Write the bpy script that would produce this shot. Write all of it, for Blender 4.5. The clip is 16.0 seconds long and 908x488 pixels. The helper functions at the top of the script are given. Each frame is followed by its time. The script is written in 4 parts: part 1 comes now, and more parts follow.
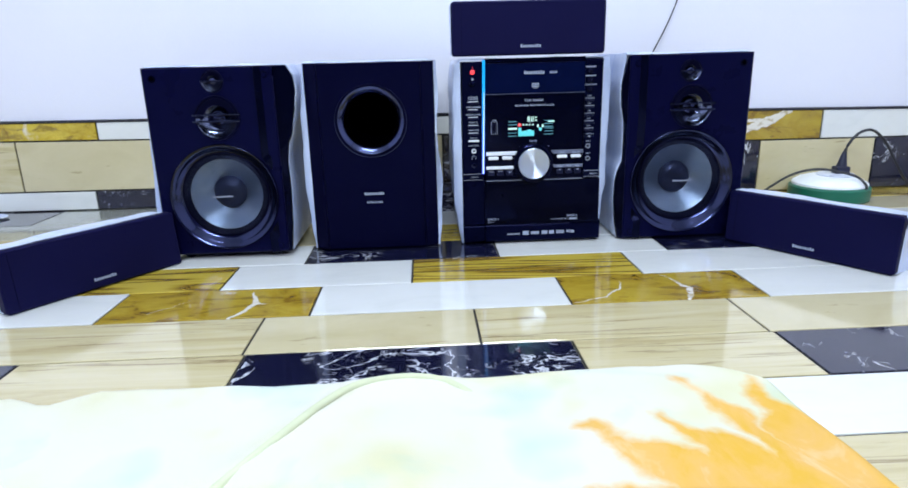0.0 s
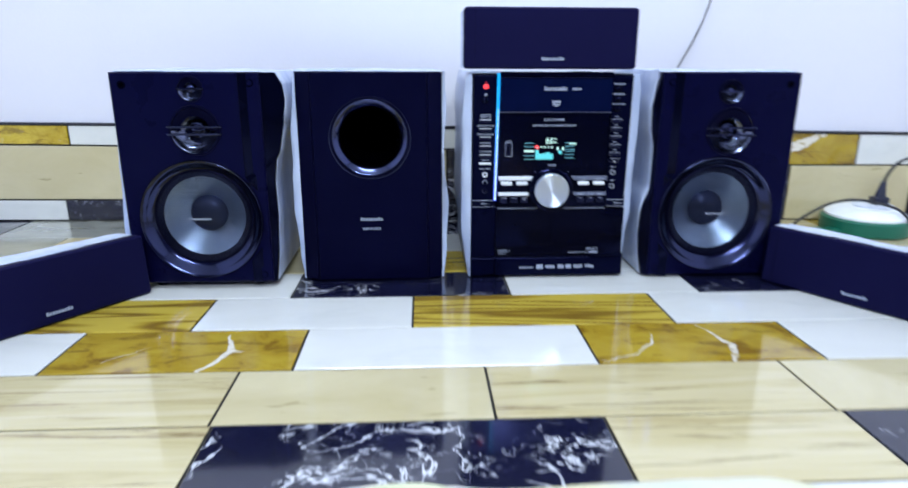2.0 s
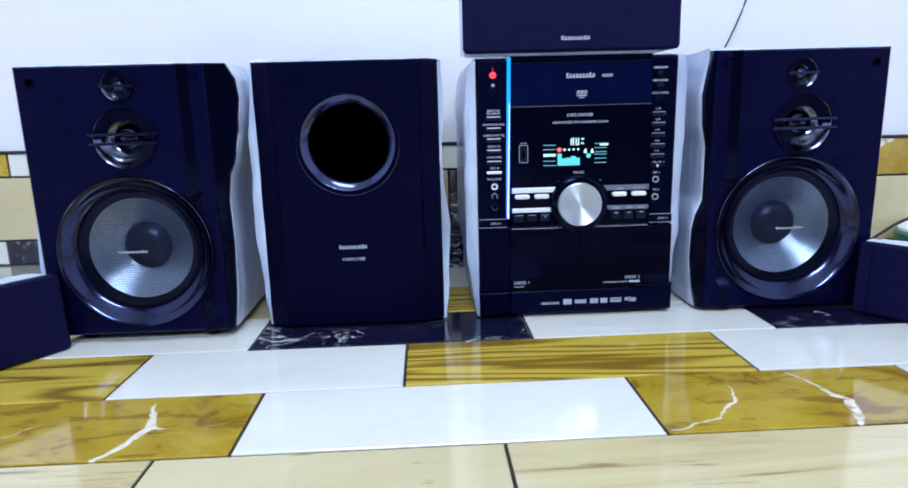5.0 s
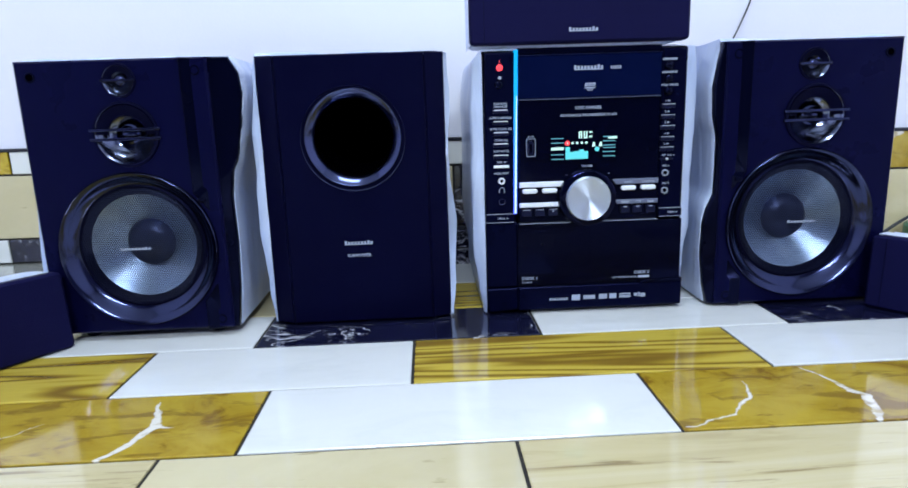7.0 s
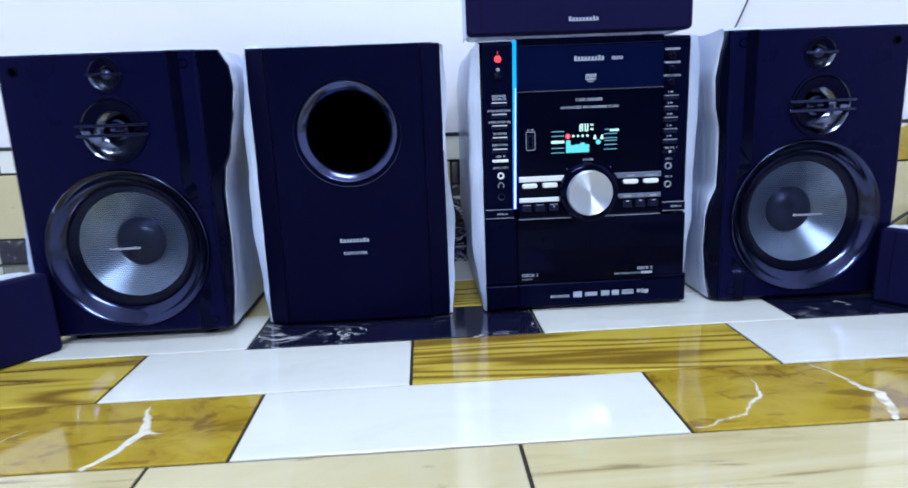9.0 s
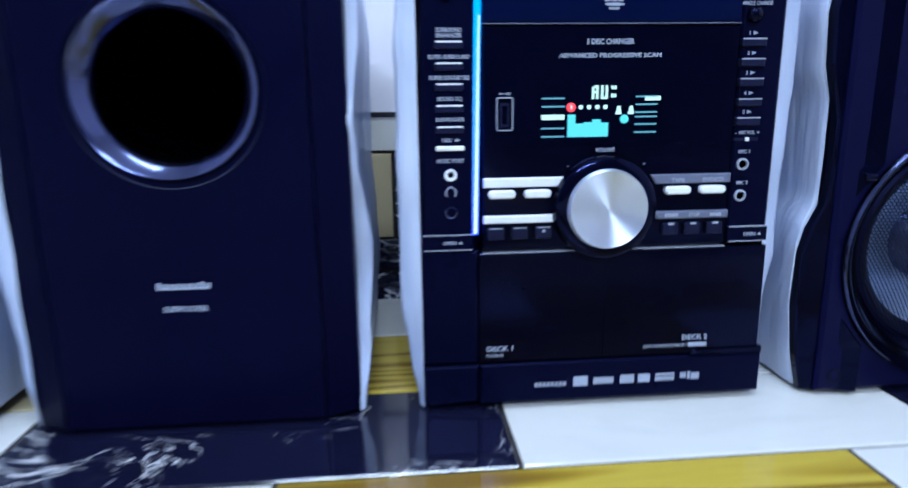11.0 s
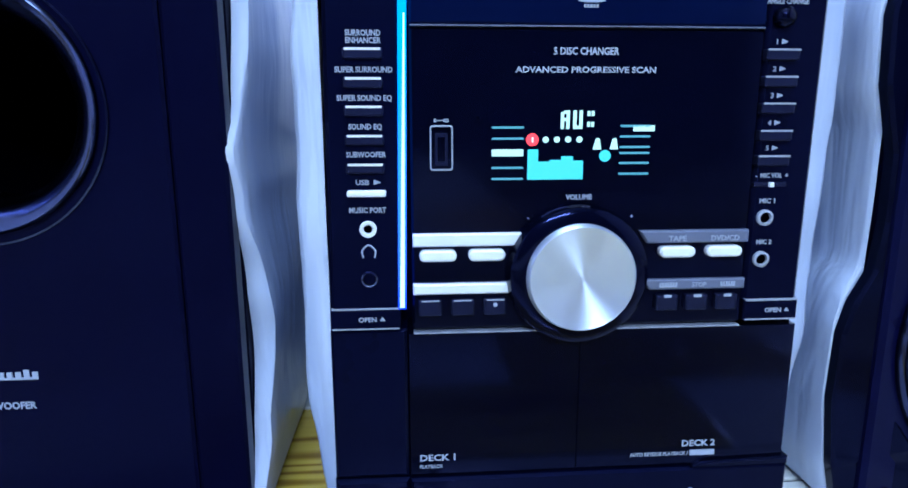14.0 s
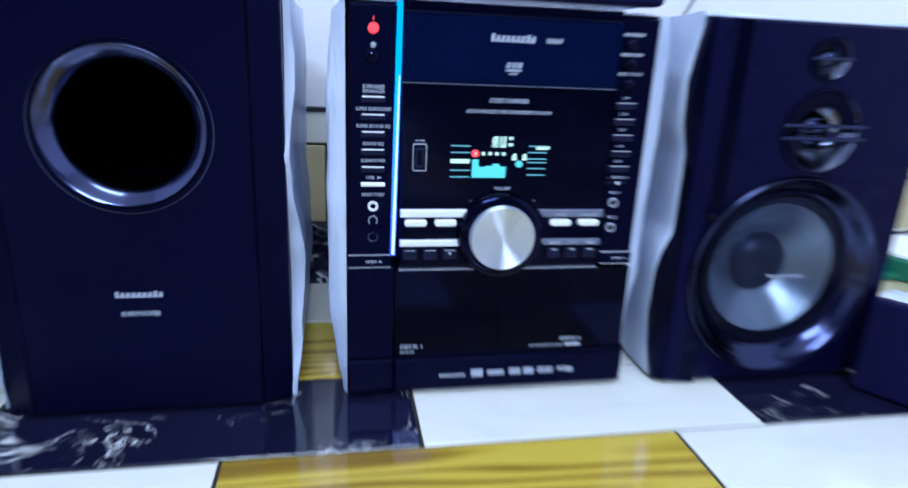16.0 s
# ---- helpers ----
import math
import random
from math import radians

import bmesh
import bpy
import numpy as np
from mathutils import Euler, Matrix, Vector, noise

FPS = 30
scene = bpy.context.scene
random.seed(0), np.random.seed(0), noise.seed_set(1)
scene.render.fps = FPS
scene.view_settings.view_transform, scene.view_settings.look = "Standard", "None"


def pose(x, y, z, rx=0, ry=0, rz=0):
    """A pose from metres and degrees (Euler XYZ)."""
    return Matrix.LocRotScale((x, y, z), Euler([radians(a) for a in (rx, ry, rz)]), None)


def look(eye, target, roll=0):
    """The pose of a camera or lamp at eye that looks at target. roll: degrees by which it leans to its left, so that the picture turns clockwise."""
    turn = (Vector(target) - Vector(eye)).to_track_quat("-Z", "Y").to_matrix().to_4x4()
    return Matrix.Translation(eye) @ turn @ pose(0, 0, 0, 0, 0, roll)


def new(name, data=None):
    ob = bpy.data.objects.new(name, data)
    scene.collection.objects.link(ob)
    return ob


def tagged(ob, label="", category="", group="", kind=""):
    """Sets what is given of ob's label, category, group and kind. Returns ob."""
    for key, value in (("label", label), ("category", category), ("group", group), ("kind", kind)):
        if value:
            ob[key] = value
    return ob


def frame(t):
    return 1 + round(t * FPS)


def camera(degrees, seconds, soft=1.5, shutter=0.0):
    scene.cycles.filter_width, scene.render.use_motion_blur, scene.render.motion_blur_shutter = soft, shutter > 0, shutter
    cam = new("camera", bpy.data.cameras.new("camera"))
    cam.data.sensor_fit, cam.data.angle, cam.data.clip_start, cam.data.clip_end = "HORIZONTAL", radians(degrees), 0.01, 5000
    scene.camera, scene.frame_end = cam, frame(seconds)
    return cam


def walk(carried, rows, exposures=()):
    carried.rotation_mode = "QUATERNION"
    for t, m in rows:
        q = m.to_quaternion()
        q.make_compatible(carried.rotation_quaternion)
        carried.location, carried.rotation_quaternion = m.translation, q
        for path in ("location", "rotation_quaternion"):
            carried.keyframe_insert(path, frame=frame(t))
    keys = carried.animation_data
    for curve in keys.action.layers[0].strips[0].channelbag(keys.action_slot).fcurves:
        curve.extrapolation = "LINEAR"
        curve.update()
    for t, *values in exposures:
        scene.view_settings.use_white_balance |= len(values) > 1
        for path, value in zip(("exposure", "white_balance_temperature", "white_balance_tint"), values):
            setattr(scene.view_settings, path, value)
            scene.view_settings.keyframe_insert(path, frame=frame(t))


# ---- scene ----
cam = camera(71.2, 16.0, soft=1.7, shutter=0.9)
PATH = [
    (0, (0.488, 0.278, 0.327), (0.57, 2.2, -0.222), -1.5),
    (0.5, (0.489, 0.278, 0.325), (0.562, 2.199, -0.226), -1.4),
    (1, (0.49, 0.283, 0.325), (0.576, 2.202, -0.235), -1.1),
    (1.5, (0.479, 0.35, 0.343), (0.645, 2.261, -0.225), 0.2),
    (2, (0.475, 0.414, 0.345), (0.576, 2.335, -0.203), 0.2),
    (2.5, (0.486, 0.505, 0.33), (0.561, 2.438, -0.176), 1.7),
    (3, (0.486, 0.56, 0.306), (0.575, 2.502, -0.163), 1.4),
    (3.5, (0.487, 0.591, 0.29), (0.574, 2.538, -0.16), 0.7),
    (4, (0.493, 0.603, 0.28), (0.571, 2.554, -0.153), -0.5),
    (6.5, (0.486, 0.627, 0.265), (0.565, 2.584, -0.136), -1.9),
    (7, (0.485, 0.627, 0.264), (0.558, 2.582, -0.152), -1.9),
    (7.5, (0.483, 0.627, 0.263), (0.553, 2.584, -0.146), -2.2),
    (8, (0.485, 0.627, 0.264), (0.556, 2.583, -0.146), -2.3),
    (8.5, (0.484, 0.629, 0.263), (0.561, 2.583, -0.153), -2.2),
    (8.7, (0.483, 0.63, 0.262), (0.561, 2.583, -0.159), -2.3),
    (10.8, (0.531, 0.957, 0.222), (0.68, 2.905, -0.204), -0.9),
    (11, (0.542, 0.983, 0.221), (0.705, 2.93, -0.208), -0.8),
    (11.5, (0.579, 1.056, 0.23), (0.76, 3.011, -0.152), -0.5),
    (12, (0.592, 1.084, 0.235), (0.756, 3.046, -0.113), -0.4),
    (12.5, (0.597, 1.099, 0.235), (0.766, 3.057, -0.136), -0.4),
    (13, (0.603, 1.097, 0.235), (0.758, 3.058, -0.128), -0.5),
    (13.5, (0.599, 1.096, 0.233), (0.749, 3.053, -0.153), -0.3),
    (14, (0.596, 1.097, 0.23), (0.741, 3.052, -0.167), -0.1),
    (14.5, (0.599, 1.098, 0.232), (0.741, 3.057, -0.146), -0.1),
    (15, (0.599, 1.097, 0.232), (0.761, 3.047, -0.18), -0.0),
    (15.5, (0.592, 1.034, 0.252), (0.78, 2.964, -0.237), 1.4),
    (16, (0.549, 0.911, 0.299), (0.906, 2.788, -0.291), 2.6),
]
walk(cam, [(t, look(eye, target, roll)) for t, eye, target, roll in PATH], [(0, 0.0, 6500, 10), (3, 0.02, 6400, 10), (8.7, 0.03, 6300, 10), (11, 0.1, 5850, 10), (12.5, 0.15, 5350, 8), (15, 0.15, 5350, 8), (16, 0.1, 5850, 10)])

# ---- world and lamps ----
world = bpy.data.worlds.new("world")
scene.world = world
world.use_nodes = True
world.node_tree.nodes["Background"].inputs[0].default_value = (0.6, 0.7, 1.0, 1)
world.node_tree.nodes["Background"].inputs[1].default_value = 0.2

LAMP_AT = (0.55, 0.85, 2.62)
lamp_data = bpy.data.lights.new("tube_light", "AREA")
lamp_data.shape, lamp_data.size, lamp_data.size_y = "RECTANGLE", 1.2, 0.10
lamp_data.energy, lamp_data.color = 31, (0.735, 0.862, 1.0)
lamp = new("tube_light", lamp_data)
lamp.matrix_world = pose(LAMP_AT[0], LAMP_AT[1], LAMP_AT[2] - 0.06)
# made-up fill lamp behind the camera, brightens the north wall against the floor
FILL_LAMP_AT = (0.50, -1.71, 2.15)
lamp_data = bpy.data.lights.new("added_fill_light", "AREA")
lamp_data.shape, lamp_data.size, lamp_data.size_y = "RECTANGLE", 1.2, 0.10
lamp_data.energy, lamp_data.color = 80, (0.735, 0.862, 1.0)
lamp = new("added_fill_light", lamp_data)
lamp.matrix_world = look((FILL_LAMP_AT[0], FILL_LAMP_AT[1] + 0.07, FILL_LAMP_AT[2]), (0.5, 1.4, 0.6))


# ---- materials ----
class Mat:
    """A small wrapper to write node materials briefly."""

    def __init__(self, name, base=(0.5, 0.5, 0.5), rough=0.5, metal=0.0, coat=0.0, spec=0.5):
        self.m = bpy.data.materials.new(name)
        self.m.use_nodes = True
        self.n, self.l = self.m.node_tree.nodes, self.m.node_tree.links
        self.b = self.n["Principled BSDF"]
        self.b.inputs["Base Color"].default_value = (*base, 1)
        self.b.inputs["Roughness"].default_value = rough
        self.b.inputs["Metallic"].default_value = metal
        self.b.inputs["Coat Weight"].default_value = coat
        self.b.inputs["Specular IOR Level"].default_value = spec

    def node(self, kind, **inputs):
        n = self.n.new(kind)
        for k, v in inputs.items():
            self.put(n.inputs[int(k[1:]) if k[0] == "i" and k[1:].isdigit() else k.replace("_", " ")], v)
        return n

    def put(self, socket, v):
        if isinstance(v, bpy.types.NodeSocket):
            self.l.new(v, socket)
        else:
            socket.default_value = v

    def math(self, op, a, b=0.0, c=0.0):
        n = self.n.new("ShaderNodeMath")
        n.operation = op
        for s, v in zip(n.inputs, (a, b, c)):
            self.put(s, v)
        return n.outputs[0]

    def coords(self, scale=(1, 1, 1), shift=(0, 0, 0), random_shift=0.0, turn=(0, 0, 0)):
        co = self.n.new("ShaderNodeTexCoord").outputs["Object"]
        if random_shift:
            r = self.n.new("ShaderNodeObjectInfo").outputs["Random"]
            add = self.n.new("ShaderNodeVectorMath")
            add.operation = "ADD"
            self.l.new(co, add.inputs[0])
            comb = self.node("ShaderNodeCombineXYZ", X=self.math("MULTIPLY", r, random_shift), Y=self.math("MULTIPLY", r, random_shift * 1.7), Z=self.math("MULTIPLY", r, random_shift * 0.6))
            self.l.new(comb.outputs[0], add.inputs[1])
            co = add.outputs[0]
        mp = self.node("ShaderNodeMapping", Vector=co, Location=shift, Rotation=turn, Scale=scale)
        return mp.outputs[0]

    def noise(self, vec, scale, detail=4.0, rough=0.55, distort=0.0):
        return self.node("ShaderNodeTexNoise", Vector=vec, Scale=scale, Detail=detail, Roughness=rough, Distortion=distort).outputs["Fac"]

    def ramp(self, fac, *stops, ease="LINEAR"):
        n = self.n.new("ShaderNodeValToRGB")
        n.color_ramp.interpolation = ease
        e = n.color_ramp.elements
        while len(e) < len(stops):
            e.new(0.5)
        for el, (p, c) in zip(e, stops):
            el.position = p
            el.color = (*c, 1) if len(c) == 3 else c
        self.l.new(fac, n.inputs[0])
        return n.outputs[0]

    def mix(self, fac, a, b, mode="MIX"):
        n = self.n.new("ShaderNodeMix")
        n.data_type, n.blend_type = "RGBA", mode
        self.put(n.inputs[0], fac)
        self.put(n.inputs[6], a if isinstance(a, bpy.types.NodeSocket) else (*a, 1))
        self.put(n.inputs[7], b if isinstance(b, bpy.types.NodeSocket) else (*b, 1))
        return n.outputs[2]

    def stroke(self, x, y, a, b, w0, w1):
        """How far inside (x, y) lies of a line from a to b whose half width goes from w0 to w1."""
        dx, dy = b[0] - a[0], b[1] - a[1]
        px, py = self.math("SUBTRACT", x, a[0]), self.math("SUBTRACT", y, a[1])
        dot = self.math("ADD", self.math("MULTIPLY", px, dx), self.math("MULTIPLY", py, dy))
        t = self.math("MINIMUM", self.math("MAXIMUM", self.math("DIVIDE", dot, dx * dx + dy * dy), 0.0), 1.0)
        ex = self.math("SUBTRACT", px, self.math("MULTIPLY", t, dx))
        ey = self.math("SUBTRACT", py, self.math("MULTIPLY", t, dy))
        d = self.math("SQRT", self.math("ADD", self.math("MULTIPLY", ex, ex), self.math("MULTIPLY", ey, ey)))
        return self.math("SUBTRACT", self.math("ADD", w0, self.math("MULTIPLY", t, w1 - w0)), d)

    def wavy(self, amount, scale, vec):
        """The x and y of a point, shaken by noise."""
        n = self.node("ShaderNodeTexNoise", Vector=vec, Scale=scale, Detail=4.0)
        col = self.node("ShaderNodeSeparateXYZ", Vector=n.outputs["Color"])
        pos = self.node("ShaderNodeSeparateXYZ", Vector=vec)
        return [self.math("ADD", pos.outputs[i], self.math("MULTIPLY", self.math("SUBTRACT", col.outputs[i], 0.5), amount)) for i in (0, 1)]

    def color(self, c):
        self.l.new(c, self.b.inputs["Base Color"])
        return self

    def bump(self, height, strength=0.2, distance=0.001):
        n = self.node("ShaderNodeBump", Strength=strength, Distance=distance, Height=height)
        self.l.new(n.outputs[0], self.b.inputs["Normal"])
        return self

    def rough(self, fac, lo, hi):
        n = self.node("ShaderNodeMapRange", Value=fac)
        n.inputs["To Min"].default_value, n.inputs["To Max"].default_value = lo, hi
        self.l.new(n.outputs[0], self.b.inputs["Roughness"])
        return self

    def glow(self, c, strength):
        self.put(self.b.inputs["Emission Color"], c if isinstance(c, bpy.types.NodeSocket) else (*c, 1))
        self.b.inputs["Emission Strength"].default_value = strength
        return self


def plastic(name, base, rough, grain=900.0, bump=0.05, coat=0.0, spec=0.5):
    k = Mat(name, base, rough, coat=coat, spec=spec)
    k.b.inputs["Specular Tint"].default_value = (0.28, 0.32, 1.0, 1) if spec < 0.5 else (1, 1, 1, 1)
    co = k.coords()
    k.bump(k.noise(co, grain, 2.0), bump, 0.0004)
    smear = k.noise(co, 14.0, 4.0, 0.6)
    k.rough(smear, rough * 0.75, rough * 1.3)
    k.color(k.mix(k.noise(co, 30.0, 3.0), base, tuple(c * 1.35 + 0.001 for c in base)))
    return k.m


BLACK = plastic("satin_black_plastic", (0.0004, 0.0008, 0.0085), 0.28, spec=0.12)
GLOSS = plastic("gloss_black_plastic", (0.0003, 0.0006, 0.0045), 0.10, bump=0.02, spec=0.20)
MATTE = plastic("matte_black_plastic", (0.0007, 0.0007, 0.008), 0.55, spec=0.12)
RUBBER = plastic("black_rubber", (0.0007, 0.0007, 0.005), 0.5, spec=0.14)
BEZEL = Mat("dark_metallic_bezel", (0.036, 0.042, 0.095), 0.15, 1.0).m
BAFFLE = plastic("satin_navy_black_plastic", (0.0011, 0.0012, 0.0155), 0.28, spec=0.16)
MESH = Mat("dark_wire_mesh", (0.014, 0.018, 0.042), 0.35, 0.8).m
# navy base paints a bluish reflection into the gloss black upper panel
PANEL = plastic("gloss_black_blue_sheen", (0.0008, 0.0028, 0.0210), 0.12, bump=0.02, spec=0.25)
CHROME = Mat("polished_dark_chrome", (0.14, 0.16, 0.25), 0.16, 1.0).m
PORT = Mat("black_port_plastic", (0.060, 0.070, 0.150), 0.17, 1.0).m
SUBFACE = plastic("satin_black_violet_plastic", (0.0009, 0.0010, 0.0105), 0.30, spec=0.11)
# near-black without gloss: the shade inside openings is put into the colour
HOLE_SHADE = Mat("hole_shade_black", (0.0003, 0.0003, 0.0012), 0.9, spec=0.0).m
PRINT = Mat("white_print", (0.33, 0.37, 0.48), 0.5).m
CAP = Mat("dark_blue_satin_cap", (0.030, 0.040, 0.095), 0.34, 0.7).m
DIMPRINT = Mat("grey_print", (0.30, 0.33, 0.42), 0.5).m
SILVER = plastic("silver_plastic", (0.62, 0.65, 0.72), 0.28, bump=0.02)
KEY = plastic("pale_silver_key", (0.66, 0.69, 0.74), 0.3, bump=0.02)
DIMKEY = plastic("dark_grey_key", (0.006, 0.007, 0.020), 0.3, bump=0.02, spec=0.3)
STRIP = plastic("grey_strip_plastic", (0.10, 0.115, 0.18), 0.3, bump=0.02)
PLUG = plastic("navy_black_plug_plastic", (0.008, 0.010, 0.03), 0.4)
CABLE = plastic("black_cable", (0.008, 0.008, 0.012), 0.45)
GREEN = plastic("green_plastic", (0.003, 0.105, 0.062), 0.35)
IVORY = plastic("white_plastic", (0.78, 0.80, 0.80), 0.35)
TRIM = plastic("black_trim", (0.012, 0.012, 0.02), 0.35)
CYAN = Mat("cyan_display_light", (0, 0, 0), 0.5).glow((0.13, 0.80, 0.92), 1.0).m
PALECYAN = Mat("pale_display_light", (0, 0, 0), 0.5).glow((0.62, 1.0, 0.94), 1.1).m
TEALLINE = Mat("teal_display_line", (0, 0, 0), 0.5).glow((0.16, 0.55, 0.72), 0.8).m
RED = Mat("red_light", (0, 0, 0), 0.5).glow((1.0, 0.05, 0.07), 1.6).m
TUBE = Mat("lit_tube", (1, 1, 1), 0.5).glow((0.92, 0.96, 1.0), 6.0).m


def bar_material():
    k = Mat("blue_light_bar", (0, 0.02, 0.1), 0.3)
    sep = k.node("ShaderNodeSeparateXYZ", Vector=k.coords())
    up = k.math("DIVIDE", k.math("SUBTRACT", sep.outputs[2], 0.131), 0.197)
    c = k.ramp(up, (0.0, (0.02, 0.06, 1.0)), (0.10, (0.05, 0.14, 1.0)), (0.40, (0.05, 0.26, 1.0)), (0.68, (0.01, 0.32, 0.85)), (1.0, (0.0, 0.29, 0.66)))
    k.glow(c, 1.7)
    return k.m


def cone_material():
    k = Mat("satin_grey_cone", (0.30, 0.36, 0.48), 0.30, 0.85)
    co = k.coords()
    k.color(k.ramp(k.noise(co, 60.0, 3.0), (0.3, (0.35, 0.47, 0.70)), (0.7, (0.47, 0.59, 0.80))))
    return k.bump(k.noise(co, 700.0, 2.0), 0.15, 0.0004).m


def knob_material():
    k = Mat("spun_aluminium", (0.68, 0.76, 0.92), 0.30, 1.0)
    k.b.inputs["Anisotropic"].default_value = 0.85
    tan = k.n.new("ShaderNodeTangent")
    tan.direction_type, tan.axis = "RADIAL", "Y"
    k.b.inputs["Anisotropic Rotation"].default_value = 0.25
    k.l.new(tan.outputs[0], k.b.inputs["Tangent"])
    co = k.coords()
    rad = k.node("ShaderNodeVectorMath", i0=co)
    rad.operation = "LENGTH"
    rings = k.node("ShaderNodeTexNoise", Scale=1.0, Detail=2.0)
    rings.noise_dimensions = "1D"
    k.l.new(k.math("MULTIPLY", rad.outputs["Value"], 2600.0), rings.inputs["W"])
    k.rough(rings.outputs["Fac"], 0.36, 0.48)
    return k.m


def film_material():
    k = Mat("milky_plastic_film", (0.60, 0.66, 0.80), 0.30, coat=0.15)
    co = k.coords((1.0, 0.8, 0.16))
    fold = k.noise(co, 38.0, 3.0, 0.5, 0.5)
    k.color(k.ramp(k.noise(co, 20.0, 3.0, 0.5, 0.4), (0.30, (0.38, 0.46, 0.68)), (0.52, (0.53, 0.60, 0.78)), (0.72, (0.67, 0.72, 0.86))))
    k.bump(fold, 0.8, 0.006)
    return k.m


def grille_material():
    k = Mat("dark_violet_grille_cloth", (0.022, 0.018, 0.05), 0.62, spec=0.15)
    k.b.inputs["Specular Tint"].default_value = (0.35, 0.32, 1.0, 1)
    co = k.coords()
    wv = k.node("ShaderNodeTexVoronoi", Vector=co, Scale=900.0).outputs["Distance"]
    k.color(k.mix(k.noise(co, 9.0, 3.0), (0.0034, 0.0036, 0.023), (0.0062, 0.0062, 0.037)))
    return k.bump(wv, 0.35, 0.0004).m


def wall_paint():
    k = Mat("white_wall_paint", (0.80, 0.81, 0.86), 0.55)
    co = k.coords()
    k.color(k.mix(k.noise(co, 2.2, 5.0, 0.6), (0.755, 0.750, 0.845), (0.815, 0.805, 0.88)))
    return k.bump(k.math("ADD", k.noise(co, 5.0, 6.0), k.noise(co, 160.0, 3.0)), 0.12, 0.002).m


def far_reflection_tone():
    # invented dark blue, gives the black plastics a dim navy reflection
    k = Mat("blue_violet_reflection_tone", (0.10, 0.11, 0.26), 0.6)
    co = k.coords()
    k.color(k.mix(k.noise(co, 2.0, 4.0), (0.06, 0.065, 0.18), (0.085, 0.09, 0.24)))
    return k.bump(k.noise(co, 120.0, 3.0), 0.1, 0.001).m


def ceiling_paint():
    k = Mat("ceiling_paint", (0.78, 0.79, 0.81), 0.7)
    return k.bump(k.noise(k.coords(), 90.0, 3.0), 0.1, 0.001).m


def grout_material():
    k = Mat("dark_grout", (0.03, 0.027, 0.025), 0.85)
    co = k.coords()
    k.color(k.mix(k.noise(co, 40.0, 4.0), (0.008, 0.007, 0.007), (0.026, 0.022, 0.018)))
    return k.m


def tile_finish(k, co):
    k.b.inputs["Coat Weight"].default_value = 1.0
    k.b.inputs["Specular IOR Level"].default_value = 0.08
    k.b.inputs["Coat IOR"].default_value = 1.6
    k.b.inputs["Coat Roughness"].default_value = 0.075
    smear = k.noise(co, 7.0, 5.0, 0.65)
    k.rough(smear, 0.10, 0.22)
    k.bump(k.noise(co, 11.0, 2.0), 0.05, 0.004)
    return k.m


def tile_white():
    k = Mat("white_marble_tile", rough=0.15)
    co = k.coords((1, 2.4, 1), random_shift=7.0)
    a = k.noise(co, 7.0, 6.0, 0.62, 0.9)
    b = k.noise(co, 30.0, 4.0, 0.6, 0.4)
    c = k.mix(b, k.ramp(a, (0.30, (0.66, 0.67, 0.64)), (0.48, (0.76, 0.76, 0.72)), (0.66, (0.80, 0.80, 0.77))), (0.77, 0.77, 0.75))
    return tile_finish(k.color(c), co)


def tile_beige():
    k = Mat("cream_stone_tile", rough=0.15)
    co = k.coords((1, 1.6, 1), random_shift=7.0)
    a = k.noise(co, 5.0, 5.0, 0.6, 0.5)
    c = k.ramp(a, (0.3, (0.55, 0.47, 0.27)), (0.7, (0.66, 0.58, 0.37)))
    fleck = k.ramp(k.noise(k.coords((0.8, 3.4, 1), random_shift=5.0), 26.0, 3.0, 0.5, 0.3), (0.68, (0, 0, 0)), (0.74, (1, 1, 1)))
    c = k.mix(k.math("MULTIPLY", fleck, 0.55), c, (0.30, 0.23, 0.11))
    return tile_finish(k.color(c), co)


def tile_streaked():
    k = Mat("streaked_beige_wood_tile", rough=0.15)
    co = k.coords((0.45, 6.0, 1), random_shift=7.0)
    a = k.noise(co, 5.0, 6.0, 0.62, 1.3)
    c = k.ramp(a, (0.28, (0.44, 0.35, 0.17)), (0.44, (0.58, 0.49, 0.27)), (0.72, (0.66, 0.58, 0.37)))
    dark = k.ramp(k.noise(k.coords((0.5, 9.0, 1), random_shift=8.0), 8.0, 5.0, 0.68, 0.7), (0.57, (0, 0, 0)), (0.66, (1, 1, 1)))
    c = k.mix(k.math("MULTIPLY", dark, 0.75), c, (0.22, 0.15, 0.07))
    return tile_finish(k.color(c), co)


def tile_wood():
    k = Mat("golden_wood_tile", rough=0.15)
    co = k.coords((0.55, 6.5, 1), random_shift=7.0)
    rings = k.noise(co, 2.3, 2.0, 0.45, 0.25)
    f = k.math("ADD", 0.5, k.math("MULTIPLY", k.math("SINE", k.math("MULTIPLY", rings, 62.0)), 0.5))
    c = k.ramp(f, (0.0, (0.20, 0.115, 0.012)), (0.28, (0.44, 0.31, 0.028)), (0.70, (0.64, 0.49, 0.065)))
    fine = k.noise(k.coords((1.5, 50.0, 1), random_shift=3.0), 12.0, 3.0)
    c = k.mix(k.math("MULTIPLY", fine, 0.4), c, (0.30, 0.18, 0.04))
    return tile_finish(k.color(c), co)


